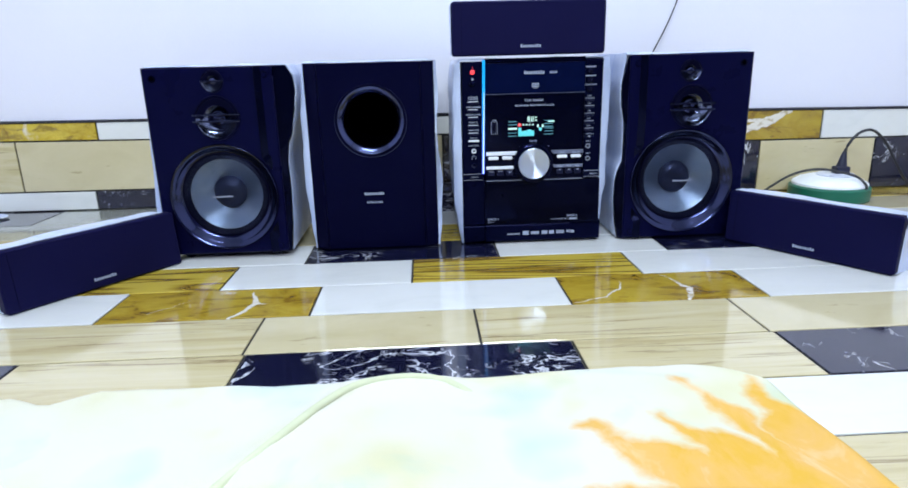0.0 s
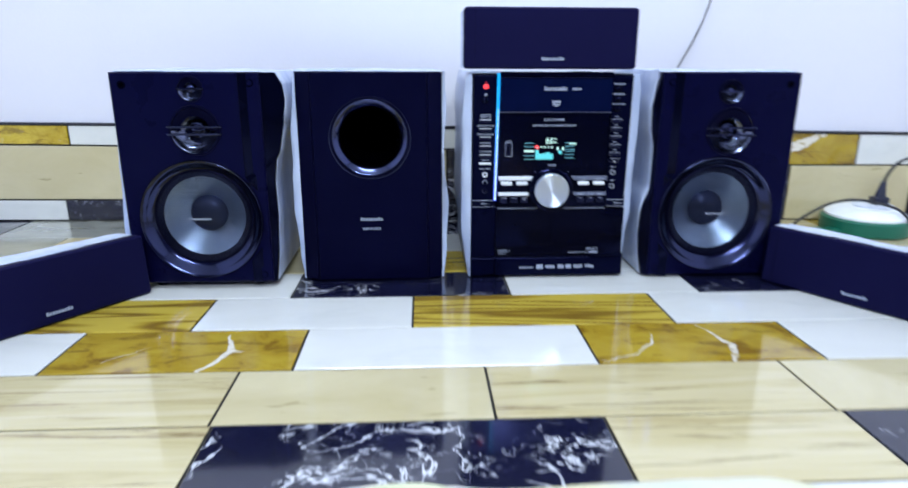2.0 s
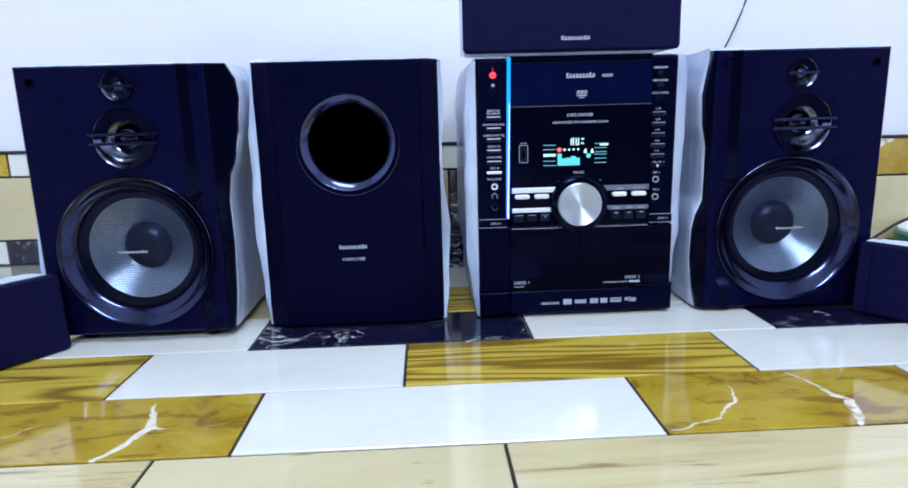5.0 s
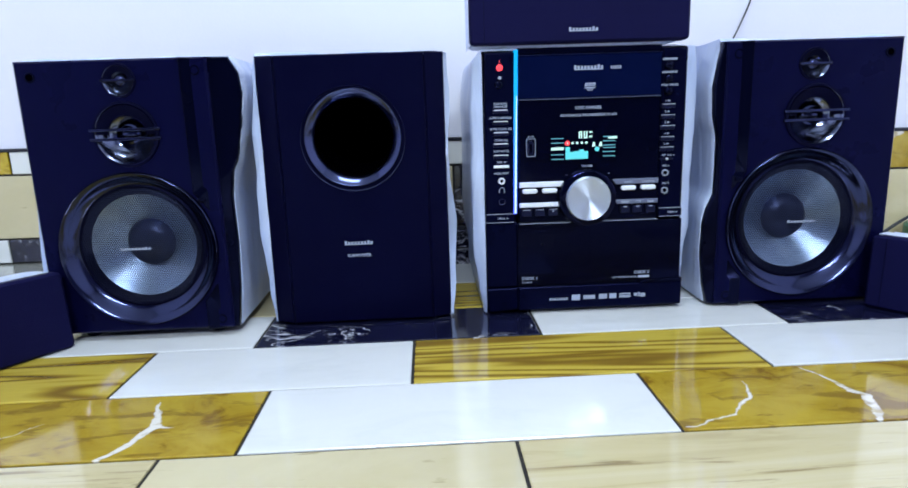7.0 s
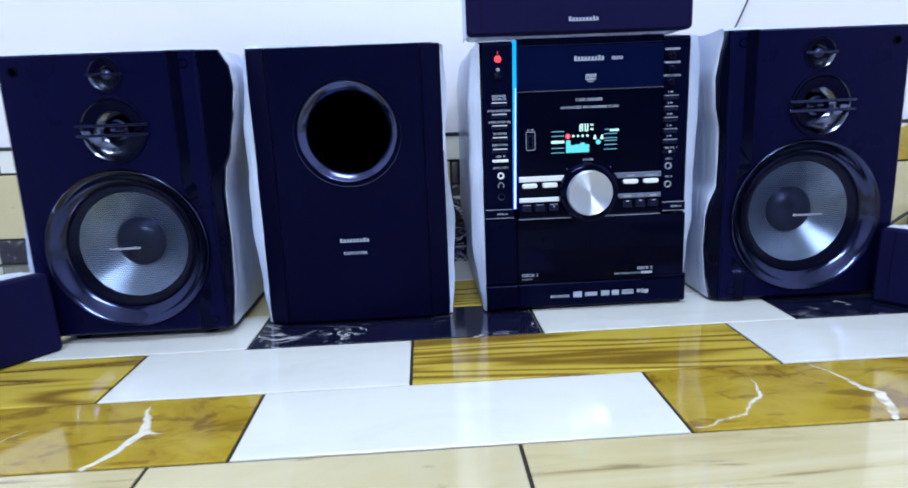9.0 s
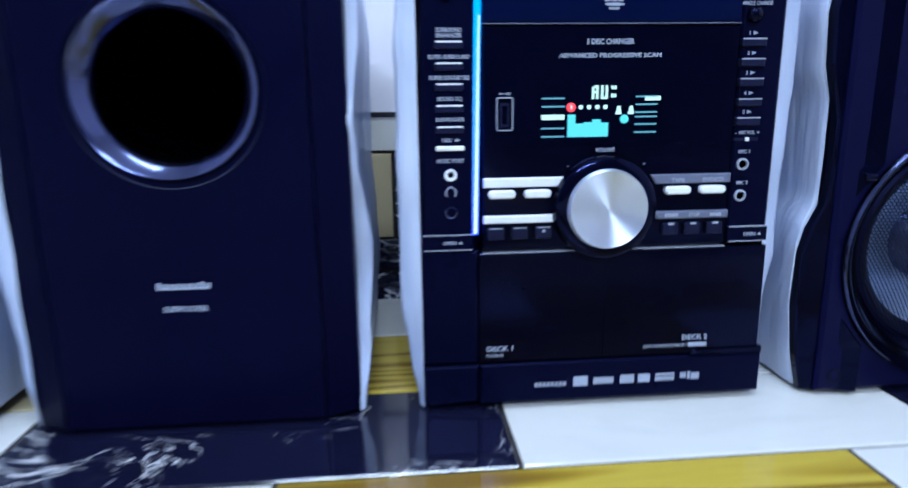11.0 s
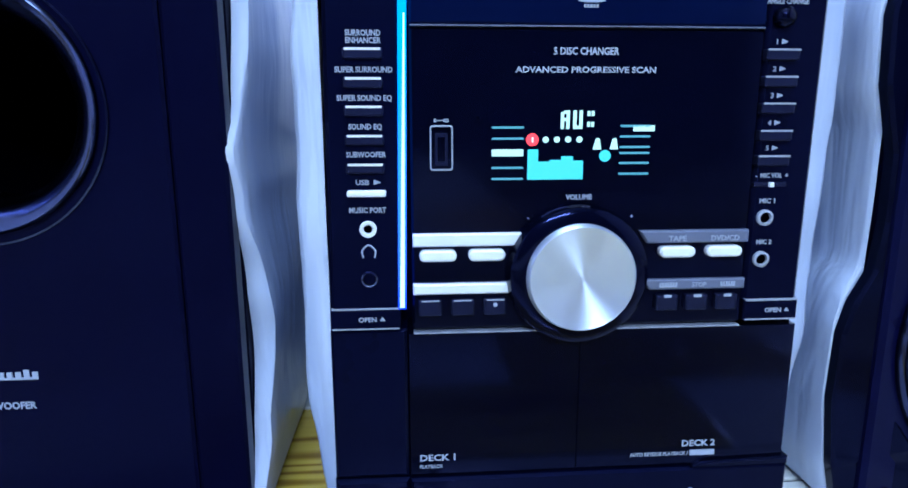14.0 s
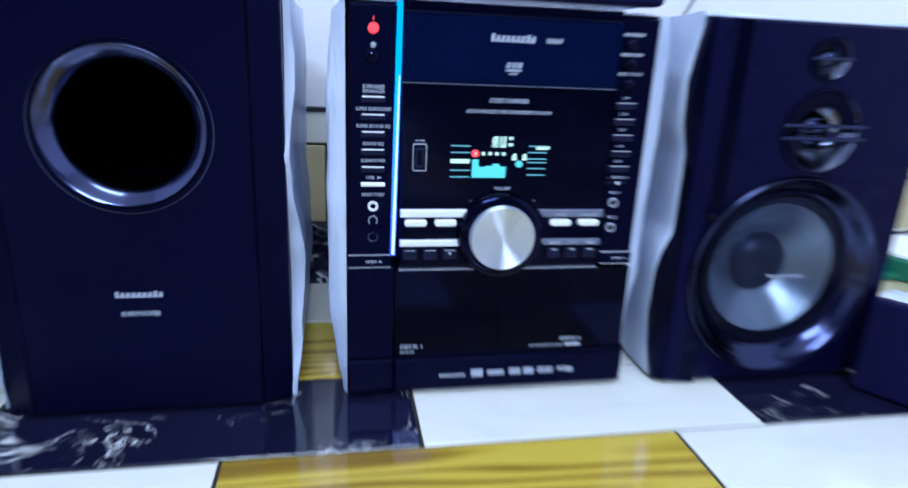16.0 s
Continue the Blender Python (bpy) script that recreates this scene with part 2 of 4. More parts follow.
def tile_marble(veins=()):
    k = Mat("golden_veined_marble_tile", rough=0.15)
    co = k.coords((1, 1.5, 1), random_shift=9.0)
    a = k.noise(co, 13.0, 6.0, 0.65, 0.8)
    c = k.ramp(a, (0.36, (0.24, 0.135, 0.006)), (0.42, (0.48, 0.33, 0.018)), (0.62, (0.64, 0.48, 0.045)))
    brown = k.ramp(k.noise(k.coords((1, 3.0, 1), random_shift=4.0), 17.0, 3.0, 0.6, 0.5), (0.56, (0, 0, 0)), (0.64, (1, 1, 1)))
    c = k.mix(k.math("MULTIPLY", brown, 0.62), c, (0.14, 0.07, 0.012))
    v = k.noise(k.coords((1.3, 0.9, 1), random_shift=6.0, turn=(0, 0, 0.7)), 3.2, 3.0, 0.45, 0.5)
    vein = k.ramp(k.math("ABSOLUTE", k.math("SUBTRACT", v, 0.5)), (0.004, (1, 1, 1)), (0.015, (0, 0, 0)))
    vein = k.math("MULTIPLY", vein, k.ramp(k.noise(co, 8.0, 4.0, 0.6), (0.47, (0, 0, 0)), (0.60, (1, 1, 1))))
    if veins:
        x, y = k.wavy(0.016, 45.0, k.coords())
        vein = 0.0
        for a, b, w0, w1 in veins:
            vein = k.math("MAXIMUM", vein, k.math("DIVIDE", k.stroke(x, y, a, b, w0, w1), 0.0014))
        halo = k.ramp(k.math("ADD", k.math("DIVIDE", vein, 3.0), 0.8), (0.0, (0, 0, 0)), (1.0, (1, 1, 1)))
        c = k.mix(k.math("MULTIPLY", halo, 0.5), c, (0.20, 0.105, 0.02))
        vein = k.ramp(vein, (0.0, (0, 0, 0)), (1.0, (1, 1, 1)))
        vein = k.math("MULTIPLY", vein, k.ramp(k.noise(co, 60.0, 3.0), (0.34, (0.35, 0.35, 0.35)), (0.50, (1, 1, 1))))
    return tile_finish(k.color(k.mix(vein, c, (0.80, 0.74, 0.64))), co)


def tile_grey():
    k = Mat("grey_stone_tile", rough=0.15)
    co = k.coords((1, 1.8, 1), random_shift=5.0)
    c = k.ramp(k.noise(co, 9.0, 6.0, 0.62, 0.6), (0.3, (0.24, 0.25, 0.21)), (0.7, (0.37, 0.37, 0.32)))
    return tile_finish(k.color(c), co)


def tile_black():
    k = Mat("black_veined_marble_tile", rough=0.12)
    co = k.coords((1, 1, 1), random_shift=9.0)
    c = k.mix(k.noise(co, 10.0, 4.0), (0.004, 0.0045, 0.015), (0.009, 0.010, 0.036))
    v = k.noise(k.coords((1, 1.2, 1), random_shift=6.0, turn=(0, 0, 0.5)), 8.5, 4.0, 0.58, 1.3)
    line = k.ramp(k.math("ABSOLUTE", k.math("SUBTRACT", v, 0.52)), (0.003, (1, 1, 1)), (0.014, (0, 0, 0)))
    mask = k.ramp(k.noise(co, 11.0, 3.0, 0.6), (0.49, (0, 0, 0)), (0.57, (1, 1, 1)))
    fine = k.ramp(k.math("ABSOLUTE", k.math("SUBTRACT", k.noise(co, 21.0, 4.0, 0.6, 0.8), 0.5)), (0.002, (0.5, 0.5, 0.5)), (0.008, (0, 0, 0)))
    vein = k.math("MULTIPLY", k.math("MAXIMUM", line, fine), mask)
    return tile_finish(k.color(k.mix(vein, c, (0.66, 0.67, 0.72))), co)


def quilt_material():
    k = Mat("printed_cotton", (0.8, 0.8, 0.78), 0.85, spec=0.2)
    co = k.coords()
    soft = k.noise(co, 6.0, 3.0, 0.5)
    c = k.ramp(soft, (0.30, (0.62, 0.59, 0.30)), (0.44, (0.68, 0.65, 0.49)), (0.58, (0.69, 0.67, 0.58)), (0.72, (0.48, 0.60, 0.52)))
    blot = k.ramp(k.noise(k.coords(shift=(3, 1, 0)), 9.0, 4.0, 0.55, 0.5), (0.56, (0, 0, 0)), (0.72, (1, 1, 1)))
    c = k.mix(k.math("MULTIPLY", blot, 0.45), c, (0.40, 0.57, 0.50))
    yel = k.ramp(k.noise(k.coords(shift=(7, 2, 0)), 7.0, 3.0, 0.5), (0.58, (0, 0, 0)), (0.74, (1, 1, 1)))
    c = k.mix(k.math("MULTIPLY", yel, 0.5), c, (0.62, 0.58, 0.20))
    # one large orange flower with pointed petals
    x, y = k.wavy(0.060, 21.0, co)
    petal = -1.0
    for tip, w in (((0.575, 0.630), 0.095), ((0.602, 0.705), 0.070), ((0.668, 0.712), 0.080), ((0.703, 0.780), 0.032), ((0.765, 0.762), 0.085), ((0.812, 0.735), 0.085)):
        petal = k.math("MAXIMUM", petal, k.stroke(x, y, (0.80, 0.545), tip, w, 0.012))
    petal = k.ramp(k.math("DIVIDE", petal, 0.012), (0.0, (0, 0, 0)), (1.0, (1, 1, 1)))
    shade = k.noise(k.coords((2, 1, 1), turn=(0, 0, 0.7)), 13.0, 4.0, 0.6, 0.4)
    orange = k.ramp(shade, (0.34, (0.70, 0.40, 0.05)), (0.55, (0.72, 0.42, 0.12)), (0.68, (0.74, 0.54, 0.28)))
    c = k.mix(petal, c, orange)
    weave = k.noise(k.coords((1, 1, 1)), 700.0, 2.0)
    k.color(c)
    return k.bump(k.math("ADD", k.math("MULTIPLY", weave, 0.15), k.noise(co, 22.0, 4.0)), 0.25, 0.003).m


PIPING = plastic("pale_green_cotton", (0.52, 0.54, 0.36), 0.85, 500.0, 0.2)
BARCORE = Mat("white_light_core", (0, 0, 0), 0.4).glow((0.62, 0.86, 1.0), 1.5).m
BAR, CONE, KNOB, FILM, GRILLE = bar_material(), cone_material(), knob_material(), film_material(), grille_material()
WALL, FAR, CEILING, GROUT, QUILT = wall_paint(), far_reflection_tone(), ceiling_paint(), grout_material(), quilt_material()
TILES = {"white": tile_white(), "beige": tile_beige(), "streak": tile_streaked(), "wood": tile_wood(), "marble": tile_marble(), "black": tile_black(),
         "grey": tile_grey(),
         "splashed": tile_marble([((0.040, -0.022), (0.110, 0.004), 0.004, 0.012), ((0.110, 0.004), (0.170, 0.030), 0.012, 0.006), ((0.060, 0.012), (0.120, 0.006), 0.003, 0.008), ((-0.15, -0.02), (-0.10, 0.03), 0.002, 0.005)]),
         "forked": tile_marble([((0.034, -0.062), (0.051, -0.034), 0.0028, 0.0040), ((0.051, -0.034), (0.060, -0.005), 0.0034, 0.0072), ((0.060, -0.005), (0.045, 0.046), 0.0066, 0.0010), ((0.060, -0.005), (0.080, -0.008), 0.0040, 0.0006), ((-0.085, -0.030), (-0.043, 0.009), 0.0010, 0.0010)]),
         "crossed": tile_marble([((-0.134, -0.054), (-0.087, -0.034), 0.0012, 0.0020), ((-0.087, -0.034), (-0.053, 0.002), 0.0012, 0.0026), ((-0.053, 0.002), (-0.050, 0.026), 0.0026, 0.0008), ((0.020, 0.060), (0.043, -0.016), 0.0008, 0.0040), ((0.043, -0.016), (0.028, -0.056), 0.0056, 0.0030)])}


# ---- mesh helpers ----
def part(name, bm, material, parent=None, label="", smooth=None):
    """Links a bmesh as one mesh object, under a thing or under a part."""
    bmesh.ops.recalc_face_normals(bm, faces=bm.faces)
    mesh = bpy.data.meshes.new(name)
    bm.to_mesh(mesh)
    bm.free()
    mesh.materials.append(material)
    if smooth is not None:
        for p in mesh.polygons:
            p.use_smooth = True
        mesh.set_sharp_from_angle(angle=radians(smooth))
    ob = new(name, mesh)
    ob.parent = parent
    if label:
        tagged(ob, label)
    return ob


def thing(name, m, label, category, group="", kind=""):
    ob = new(name)
    ob.empty_display_size = 0.05
    ob.matrix_world = m
    return tagged(ob, label, category, group, kind)


def box(x0, x1, y0, y1, z0, z1, bevel=0.0, seg=2):
    bm = bmesh.new()
    bmesh.ops.create_cube(bm, size=1)
    for v in bm.verts:
        v.co = ((x0 + x1) / 2 + v.co.x * (x1 - x0), (y0 + y1) / 2 + v.co.y * (y1 - y0), (z0 + z1) / 2 + v.co.z * (z1 - z0))
    if bevel:
        bmesh.ops.bevel(bm, geom=bm.edges[:], offset=bevel, segments=seg, affect="EDGES", profile=0.5)
    return bm


def circle(cx, cz, r, n=48):
    return [(cx + r * math.cos(2 * math.pi * i / n), cz + r * math.sin(2 * math.pi * i / n)) for i in range(n)]


def inset(pts, d):
    """The outline moved inwards by d; pts run counter-clockwise."""
    out = []
    for i, p in enumerate(pts):
        a, b = Vector(pts[i - 1]), Vector(pts[(i + 1) % len(pts)])
        p = Vector(p)
        e, f = (p - a).normalized(), (b - p).normalized()
        n, m = Vector((-e.y, e.x)), Vector((-f.y, f.x))
        h = (n + m).normalized()
        out.append(tuple(p + h * (d / max(0.4, h.dot(n)))))
    return out


def plate(outline, y0, y1, holes=(), chamfer=0.002):
    """A panel in the x-z plane from y0 (its face) back to y1, with a chamfered rim and holes through it."""
    bm = bmesh.new()
    loops = [(inset(outline, chamfer), 1)] + [(h, 0) for h in holes]
    edges, rings = [], []
    for pts, _ in loops:
        vs = [bm.verts.new((x, y0, z)) for x, z in pts]
        edges += [bm.edges.new((vs[i], vs[(i + 1) % len(vs)])) for i in range(len(vs))]
        rings.append(vs)
    bmesh.ops.triangle_fill(bm, edges=edges, use_beauty=True)

    def skirt(top, pts, y):
        low = [bm.verts.new((x, y, z)) for x, z in pts]
        n = len(low)
        for i in range(n):
            bm.faces.new((top[i], top[(i + 1) % n], low[(i + 1) % n], low[i]))
        return low

    rim = skirt(rings[0], outline, y0 + chamfer)
    back = skirt(rim, outline, y1)
    for vs, (pts, _) in zip(rings[1:], loops[1:]):
        skirt(vs, pts, y1)
    if not holes:
        bm.faces.new(back)
    return bm


def rect(x0, x1, z0, z1, r=0.0, n=4):
    if not r:
        return [(x0, z0), (x1, z0), (x1, z1), (x0, z1)]
    out = []
    for cx, cz, a in ((x1 - r, z0 + r, -90), (x1 - r, z1 - r, 0), (x0 + r, z1 - r, 90), (x0 + r, z0 + r, 180)):
        for i in range(n + 1):
            w = radians(a + 90 * i / n)
            out.append((cx + r * math.cos(w), cz + r * math.sin(w)))
    return out


def lathe(cx, cz, profile, n=64):
    """A solid of revolution about an axis along y. profile: (radius, y, shift of the centre in z)."""
    bm = bmesh.new()
    rows = []
    for p in profile:
        r, y, dz = (*p, 0.0)[:3]
        if r < 1e-6:
            rows.append([bm.verts.new((cx, y, cz + dz))])
        else:
            rows.append([bm.verts.new((cx + r * math.cos(2 * math.pi * i / n), y, cz + dz + r * math.sin(2 * math.pi * i / n))) for i in range(n)])
    for a, b in zip(rows, rows[1:]):
        for i in range(n):
            j = (i + 1) % n
            if len(a) == 1:
                bm.faces.new((a[0], b[i], b[j]))
            elif len(b) == 1:
                bm.faces.new((a[i], b[0], a[j]))
            else:
                bm.faces.new((a[i], b[i], b[j], a[j]))
    return bm


def upright(cx, cy, profile, n=64):
    """A solid of revolution about the z axis. profile: (radius, z)."""
    bm = lathe(0, 0, profile, n)
    for v in bm.verts:
        v.co = (cx + v.co.x, cy - v.co.z, v.co.y)
    return bm


def tube(points, r, n=8):
    """A cable of radius r through the points, smoothed."""
    pts = [Vector(p) for p in points]
    fine = []
    for i in range(len(pts) - 1):
        a, b, c, d = pts[max(i - 1, 0)], pts[i], pts[i + 1], pts[min(i + 2, len(pts) - 1)]
        for k in range(8):
            t = k / 8
            fine.append(0.5 * (2 * b + (c - a) * t + (2 * a - 5 * b + 4 * c - d) * t * t + (3 * b - a - 3 * c + d) * t ** 3))
    fine.append(pts[-1])
    bm = bmesh.new()
    rings = []
    side = Vector((0, 0, 1))
    for i, p in enumerate(fine):
        t = (fine[min(i + 1, len(fine) - 1)] - fine[max(i - 1, 0)]).normalized()
        u = t.cross(side if abs(t.dot(side)) < 0.95 else Vector((1, 0, 0))).normalized()
        w = t.cross(u)
        rings.append([bm.verts.new(p + r * (u * math.cos(2 * math.pi * k / n) + w * math.sin(2 * math.pi * k / n))) for k in range(n)])
    for a, b in zip(rings, rings[1:]):
        for k in range(n):
            bm.faces.new((a[k], a[(k + 1) % n], b[(k + 1) % n], b[k]))
    bm.faces.new(rings[0])
    bm.faces.new(rings[-1])
    return bm


def mesh_disc(cx, cz, r, y0, bulge, pitch=0.0027, hole=0.72):
    """A round sheet of fine hexagonal mesh facing -y, a little domed."""
    bm = bmesh.new()
    a, rows = pitch / math.sqrt(3), int(r / (pitch * 0.866)) + 1
    for j in range(-rows, rows + 1):
        for i in range(-rows - 1, rows + 2):
            x, z = (i + 0.5 * (j % 2)) * pitch, j * pitch * 0.866
            if math.hypot(x, z) > r - 0.3 * pitch:
                continue
            ring = []
            for k in (1.0, hole):
                ring.append([])
                for q in range(6):
                    w = radians(30 + 60 * q)
                    u, v = x + k * a * math.cos(w), z + k * a * math.sin(w)
                    ring[-1].append(bm.verts.new((cx + u, y0 + bulge * ((u * u + v * v) / (r * r)), cz + v)))
            for q in range(6):
                bm.faces.new((ring[0][q], ring[0][(q + 1) % 6], ring[1][(q + 1) % 6], ring[1][q]))
    return bm


def letters(name, words, x, z, height, parent, y=-0.0004, width=0.0, material=None, align="CENTER", slant=0.0, bold=0.035):
    """Printed words, facing -y, with capitals of that height."""
    curve = bpy.data.curves.new(name, "FONT")
    curve.body, curve.size, curve.align_x, curve.shear = words, height / 0.70, align, slant
    curve.resolution_u, curve.extrude, curve.offset = 2, 0.00012, height * bold
    temp = bpy.data.objects.new("temp", curve)
    scene.collection.objects.link(temp)
    bpy.context.view_layer.update()
    mesh = bpy.data.meshes.new_from_object(temp.evaluated_get(bpy.context.evaluated_depsgraph_get()))
    bpy.data.objects.remove(temp)
    k = 1.0
    if width:
        xs = [v.co.x for v in mesh.vertices]
        k = width / (max(xs) - min(xs))
    mesh.transform(Matrix.Translation((x, y, z - height / 2)) @ Matrix.Rotation(radians(90), 4, "X") @ Matrix.Diagonal((k, 1, 1, 1)))
    mesh.materials.clear()
    mesh.materials.append(material or PRINT)
    ob = new(name, mesh)
    ob.parent = parent
    return ob


def bars(name, boxes, parent, material=None, y=-0.0004, label=""):
    """Plain printed bars, each a piece of its own: (x0, x1, z0, z1)."""
    for x0, x1, z0, z1 in boxes:
        ob = part(name, box(x0, x1, y, y + 0.0008, z0, z1), material or PRINT, parent, label)
    return ob


def comb(name, x0, x1, z0, z1, n, parent, material=None, y=-0.0004, tall=(), label=""):
    """A piece of writing that cannot be read, as one row of joined plain bars."""
    step, pts = (x1 - x0) / n, []
    foot = z0 + (z1 - z0) * 0.22
    for i in range(n):
        top = z1 if (not tall or i in tall) else z0 + (z1 - z0) * 0.78
        a = x0 + i * step
        pts += [(a, foot), (a, top), (a + 0.66 * step, top), (a + 0.66 * step, foot)]
    pts = [(x0, z0), (x0 + (n - 0.34) * step, z0)] + pts[::-1]
    seen, out = set(), []
    for p in pts:
        if p not in seen:
            seen.add(p)
            out.append(p)
    return part(name, plate(out, y, y + 0.0008, (), 0.0), material or PRINT, parent, label)


def word_mark(parent, x, z, w, h, y=-0.0004, material=None):
    """The maker's mark as plain joined bars of its size."""
    return comb("maker_mark", x - w / 2, x + w / 2, z - h / 2, z + h / 2, 9, parent, material, y, (0, 7), "plain pale bars of a maker's mark")


def along(table, u):
    """A smooth value at u from rows of (u, value)."""
    for (a, p), (b, q) in zip(table, table[1:]):
        if u <= b:
            t = min(1.0, max(0.0, (u - a) / (b - a)))
            return p + (q - p) * (3 * t * t - 2 * t ** 3)
    return table[-1][1]


def film_wrap(parent, x0, x1, z0, z1, y0, y1, seed, left, right, top=0.003, wild=1.0, lip=0.008, back=()):
    """A loose sheet of milky film round the sides and top of a cabinet; left and right: how far it stands off, by height; back: how far its +x edge is drawn back."""
    bm = bmesh.new()
    ns, nt, nd = 44, 22, 26
    path = [(0, i / ns) for i in range(ns)] + [(1, i / nt) for i in range(nt)] + [(2, i / ns) for i in range(ns + 1)]
    rows = []
    for d in range(-2, nd + 1):
        f = max(0, d) / nd
        row = []
        for side, s in path:
            y = y0 + (y1 - y0) * f + lip * (0, -0.35, -1.0)[-min(d, 0)]
            if side == 1:
                x, z = x0 + (x1 - x0) * s, z1
                z += (top if d > -2 else 0.0) * (0.6 + noise.noise(Vector((x * 18, f * 3, seed + 3.3))))
            else:
                z = z0 + (z1 - z0) * (s if side == 0 else 1 - s)
                u = (z - z0) / (z1 - z0)
                n1 = noise.noise(Vector((z * 13, f * 2.2, seed + side * 7.7)))
                n2 = noise.noise(Vector((z * 45, f * 4.0, seed + side * 3.1)))
                out = along(left if side == 0 else right, u)
                out = out * (1.0 - 0.45 * f) + wild * (0.0022 * n1 + 0.0010 * n2) + 0.003 * f * n1
                out = max(out, 0.0012) * (1.0, 0.80, 0.0)[-min(d, 0)]
                x = x0 - out if side == 0 else x1 + out
                if back and side == 2:
                    y += along(back, u) * (1 - f)
            y += wild * 0.004 * noise.noise(Vector((x * 20, z * 24, seed))) * (1 - f)
            row.append(bm.verts.new((x, y, max(z, 0.0015))))
        rows.append(row)
    for a, b in zip(rows, rows[1:]):
        for i in range(len(a) - 1):
            bm.faces.new((a[i], a[i + 1], b[i + 1], b[i]))
    return part("plastic_wrap", bm, FILM, parent, "loose milky protective plastic film", smooth=50)


# ---- room ----
X0, X1, Y0, Y1, HIGH = -1.5, 2.5, -1.75, 1.9, 2.7


def wall_y(x):
    return 1.846 - 0.0308 * x


def shell(name, bm, material, label):
    ob = part(name, bm, material)
    return tagged(ob, label, name.split("_")[0], kind="structure")


bm = bmesh.new()
quad = [(X0 - 0.15, wall_y(X0 - 0.15)), (X1 + 0.15, wall_y(X1 + 0.15)), (X1 + 0.15, 2.15), (X0 - 0.15, 2.15)]
low = [bm.verts.new((x, y, -0.1)) for x, y in quad]
high = [bm.verts.new((x, y, HIGH)) for x, y in quad]
bm.faces.new(low)
bm.faces.new(high)
for i in range(4):
    bm.faces.new((low[i], low[(i + 1) % 4], high[(i + 1) % 4], high[i]))
wall_north = shell("wall_north", bm, WALL, "white painted wall above a low band of tiles")
# unseen wall; its dark tone is there to shape the reflections
shell("wall_south", box(X0 - 0.15, X1 + 0.15, Y0 - 0.15, Y0, -0.1, HIGH), FAR, "plain unseen wall, made dark blue to dim reflections")
shell("wall_west", box(X0 - 0.15, X0, Y0, wall_y(X0) - 0.002, -0.1, HIGH), WALL, "plain white painted wall")
shell("wall_east", box(X1, X1 + 0.15, Y0, wall_y(X1) - 0.002, -0.1, HIGH), WALL, "plain white painted wall")
shell("ceiling", box(X0 - 0.15, X1 + 0.15, Y0 - 0.15, 2.15, HIGH + 0.002, HIGH + 0.12), CEILING, "plain white painted ceiling")
floor = shell("floor", box(X0 - 0.002, X1 + 0.002, Y0 - 0.002, 1.92, -0.10, -0.0018), GROUT, "polished mixed-pattern floor tiles with dark joints")

# invented batten and tube to carry the fill lamp, never in view
wl = thing("added_wall_batten", pose(*FILL_LAMP_AT), "unseen white wall batten with a lit tube, added for fill light", "wall light")
part("housing", box(-0.64, 0.64, -0.039, 0.0, -0.03, 0.03, 0.006), IVORY, wl)
bm = lathe(0, 0, [(0, -0.6), (0.014, -0.6), (0.014, 0.6), (0, 0.6)], 20)
for v in bm.verts:
    v.co = (v.co.y, 0.022 + v.co.x, v.co.z)
part("tube", bm, TUBE, wl, "glowing white tube", smooth=40)
fitting = thing("ceiling_light", pose(LAMP_AT[0], LAMP_AT[1], LAMP_AT[2]), "white ceiling batten with a lit tube", "ceiling light")
part("housing", box(-0.64, 0.64, -0.03, 0.03, 0.02, 0.079, 0.006), IVORY, fitting)
bm = lathe(0, 0, [(0, -0.6), (0.014, -0.6), (0.014, 0.6), (0, 0.6)], 20)
for v in bm.verts:
    v.co = (v.co.y, v.co.x, v.co.z)
part("tube", bm, TUBE, fitting, "glowing white tube", smooth=40)


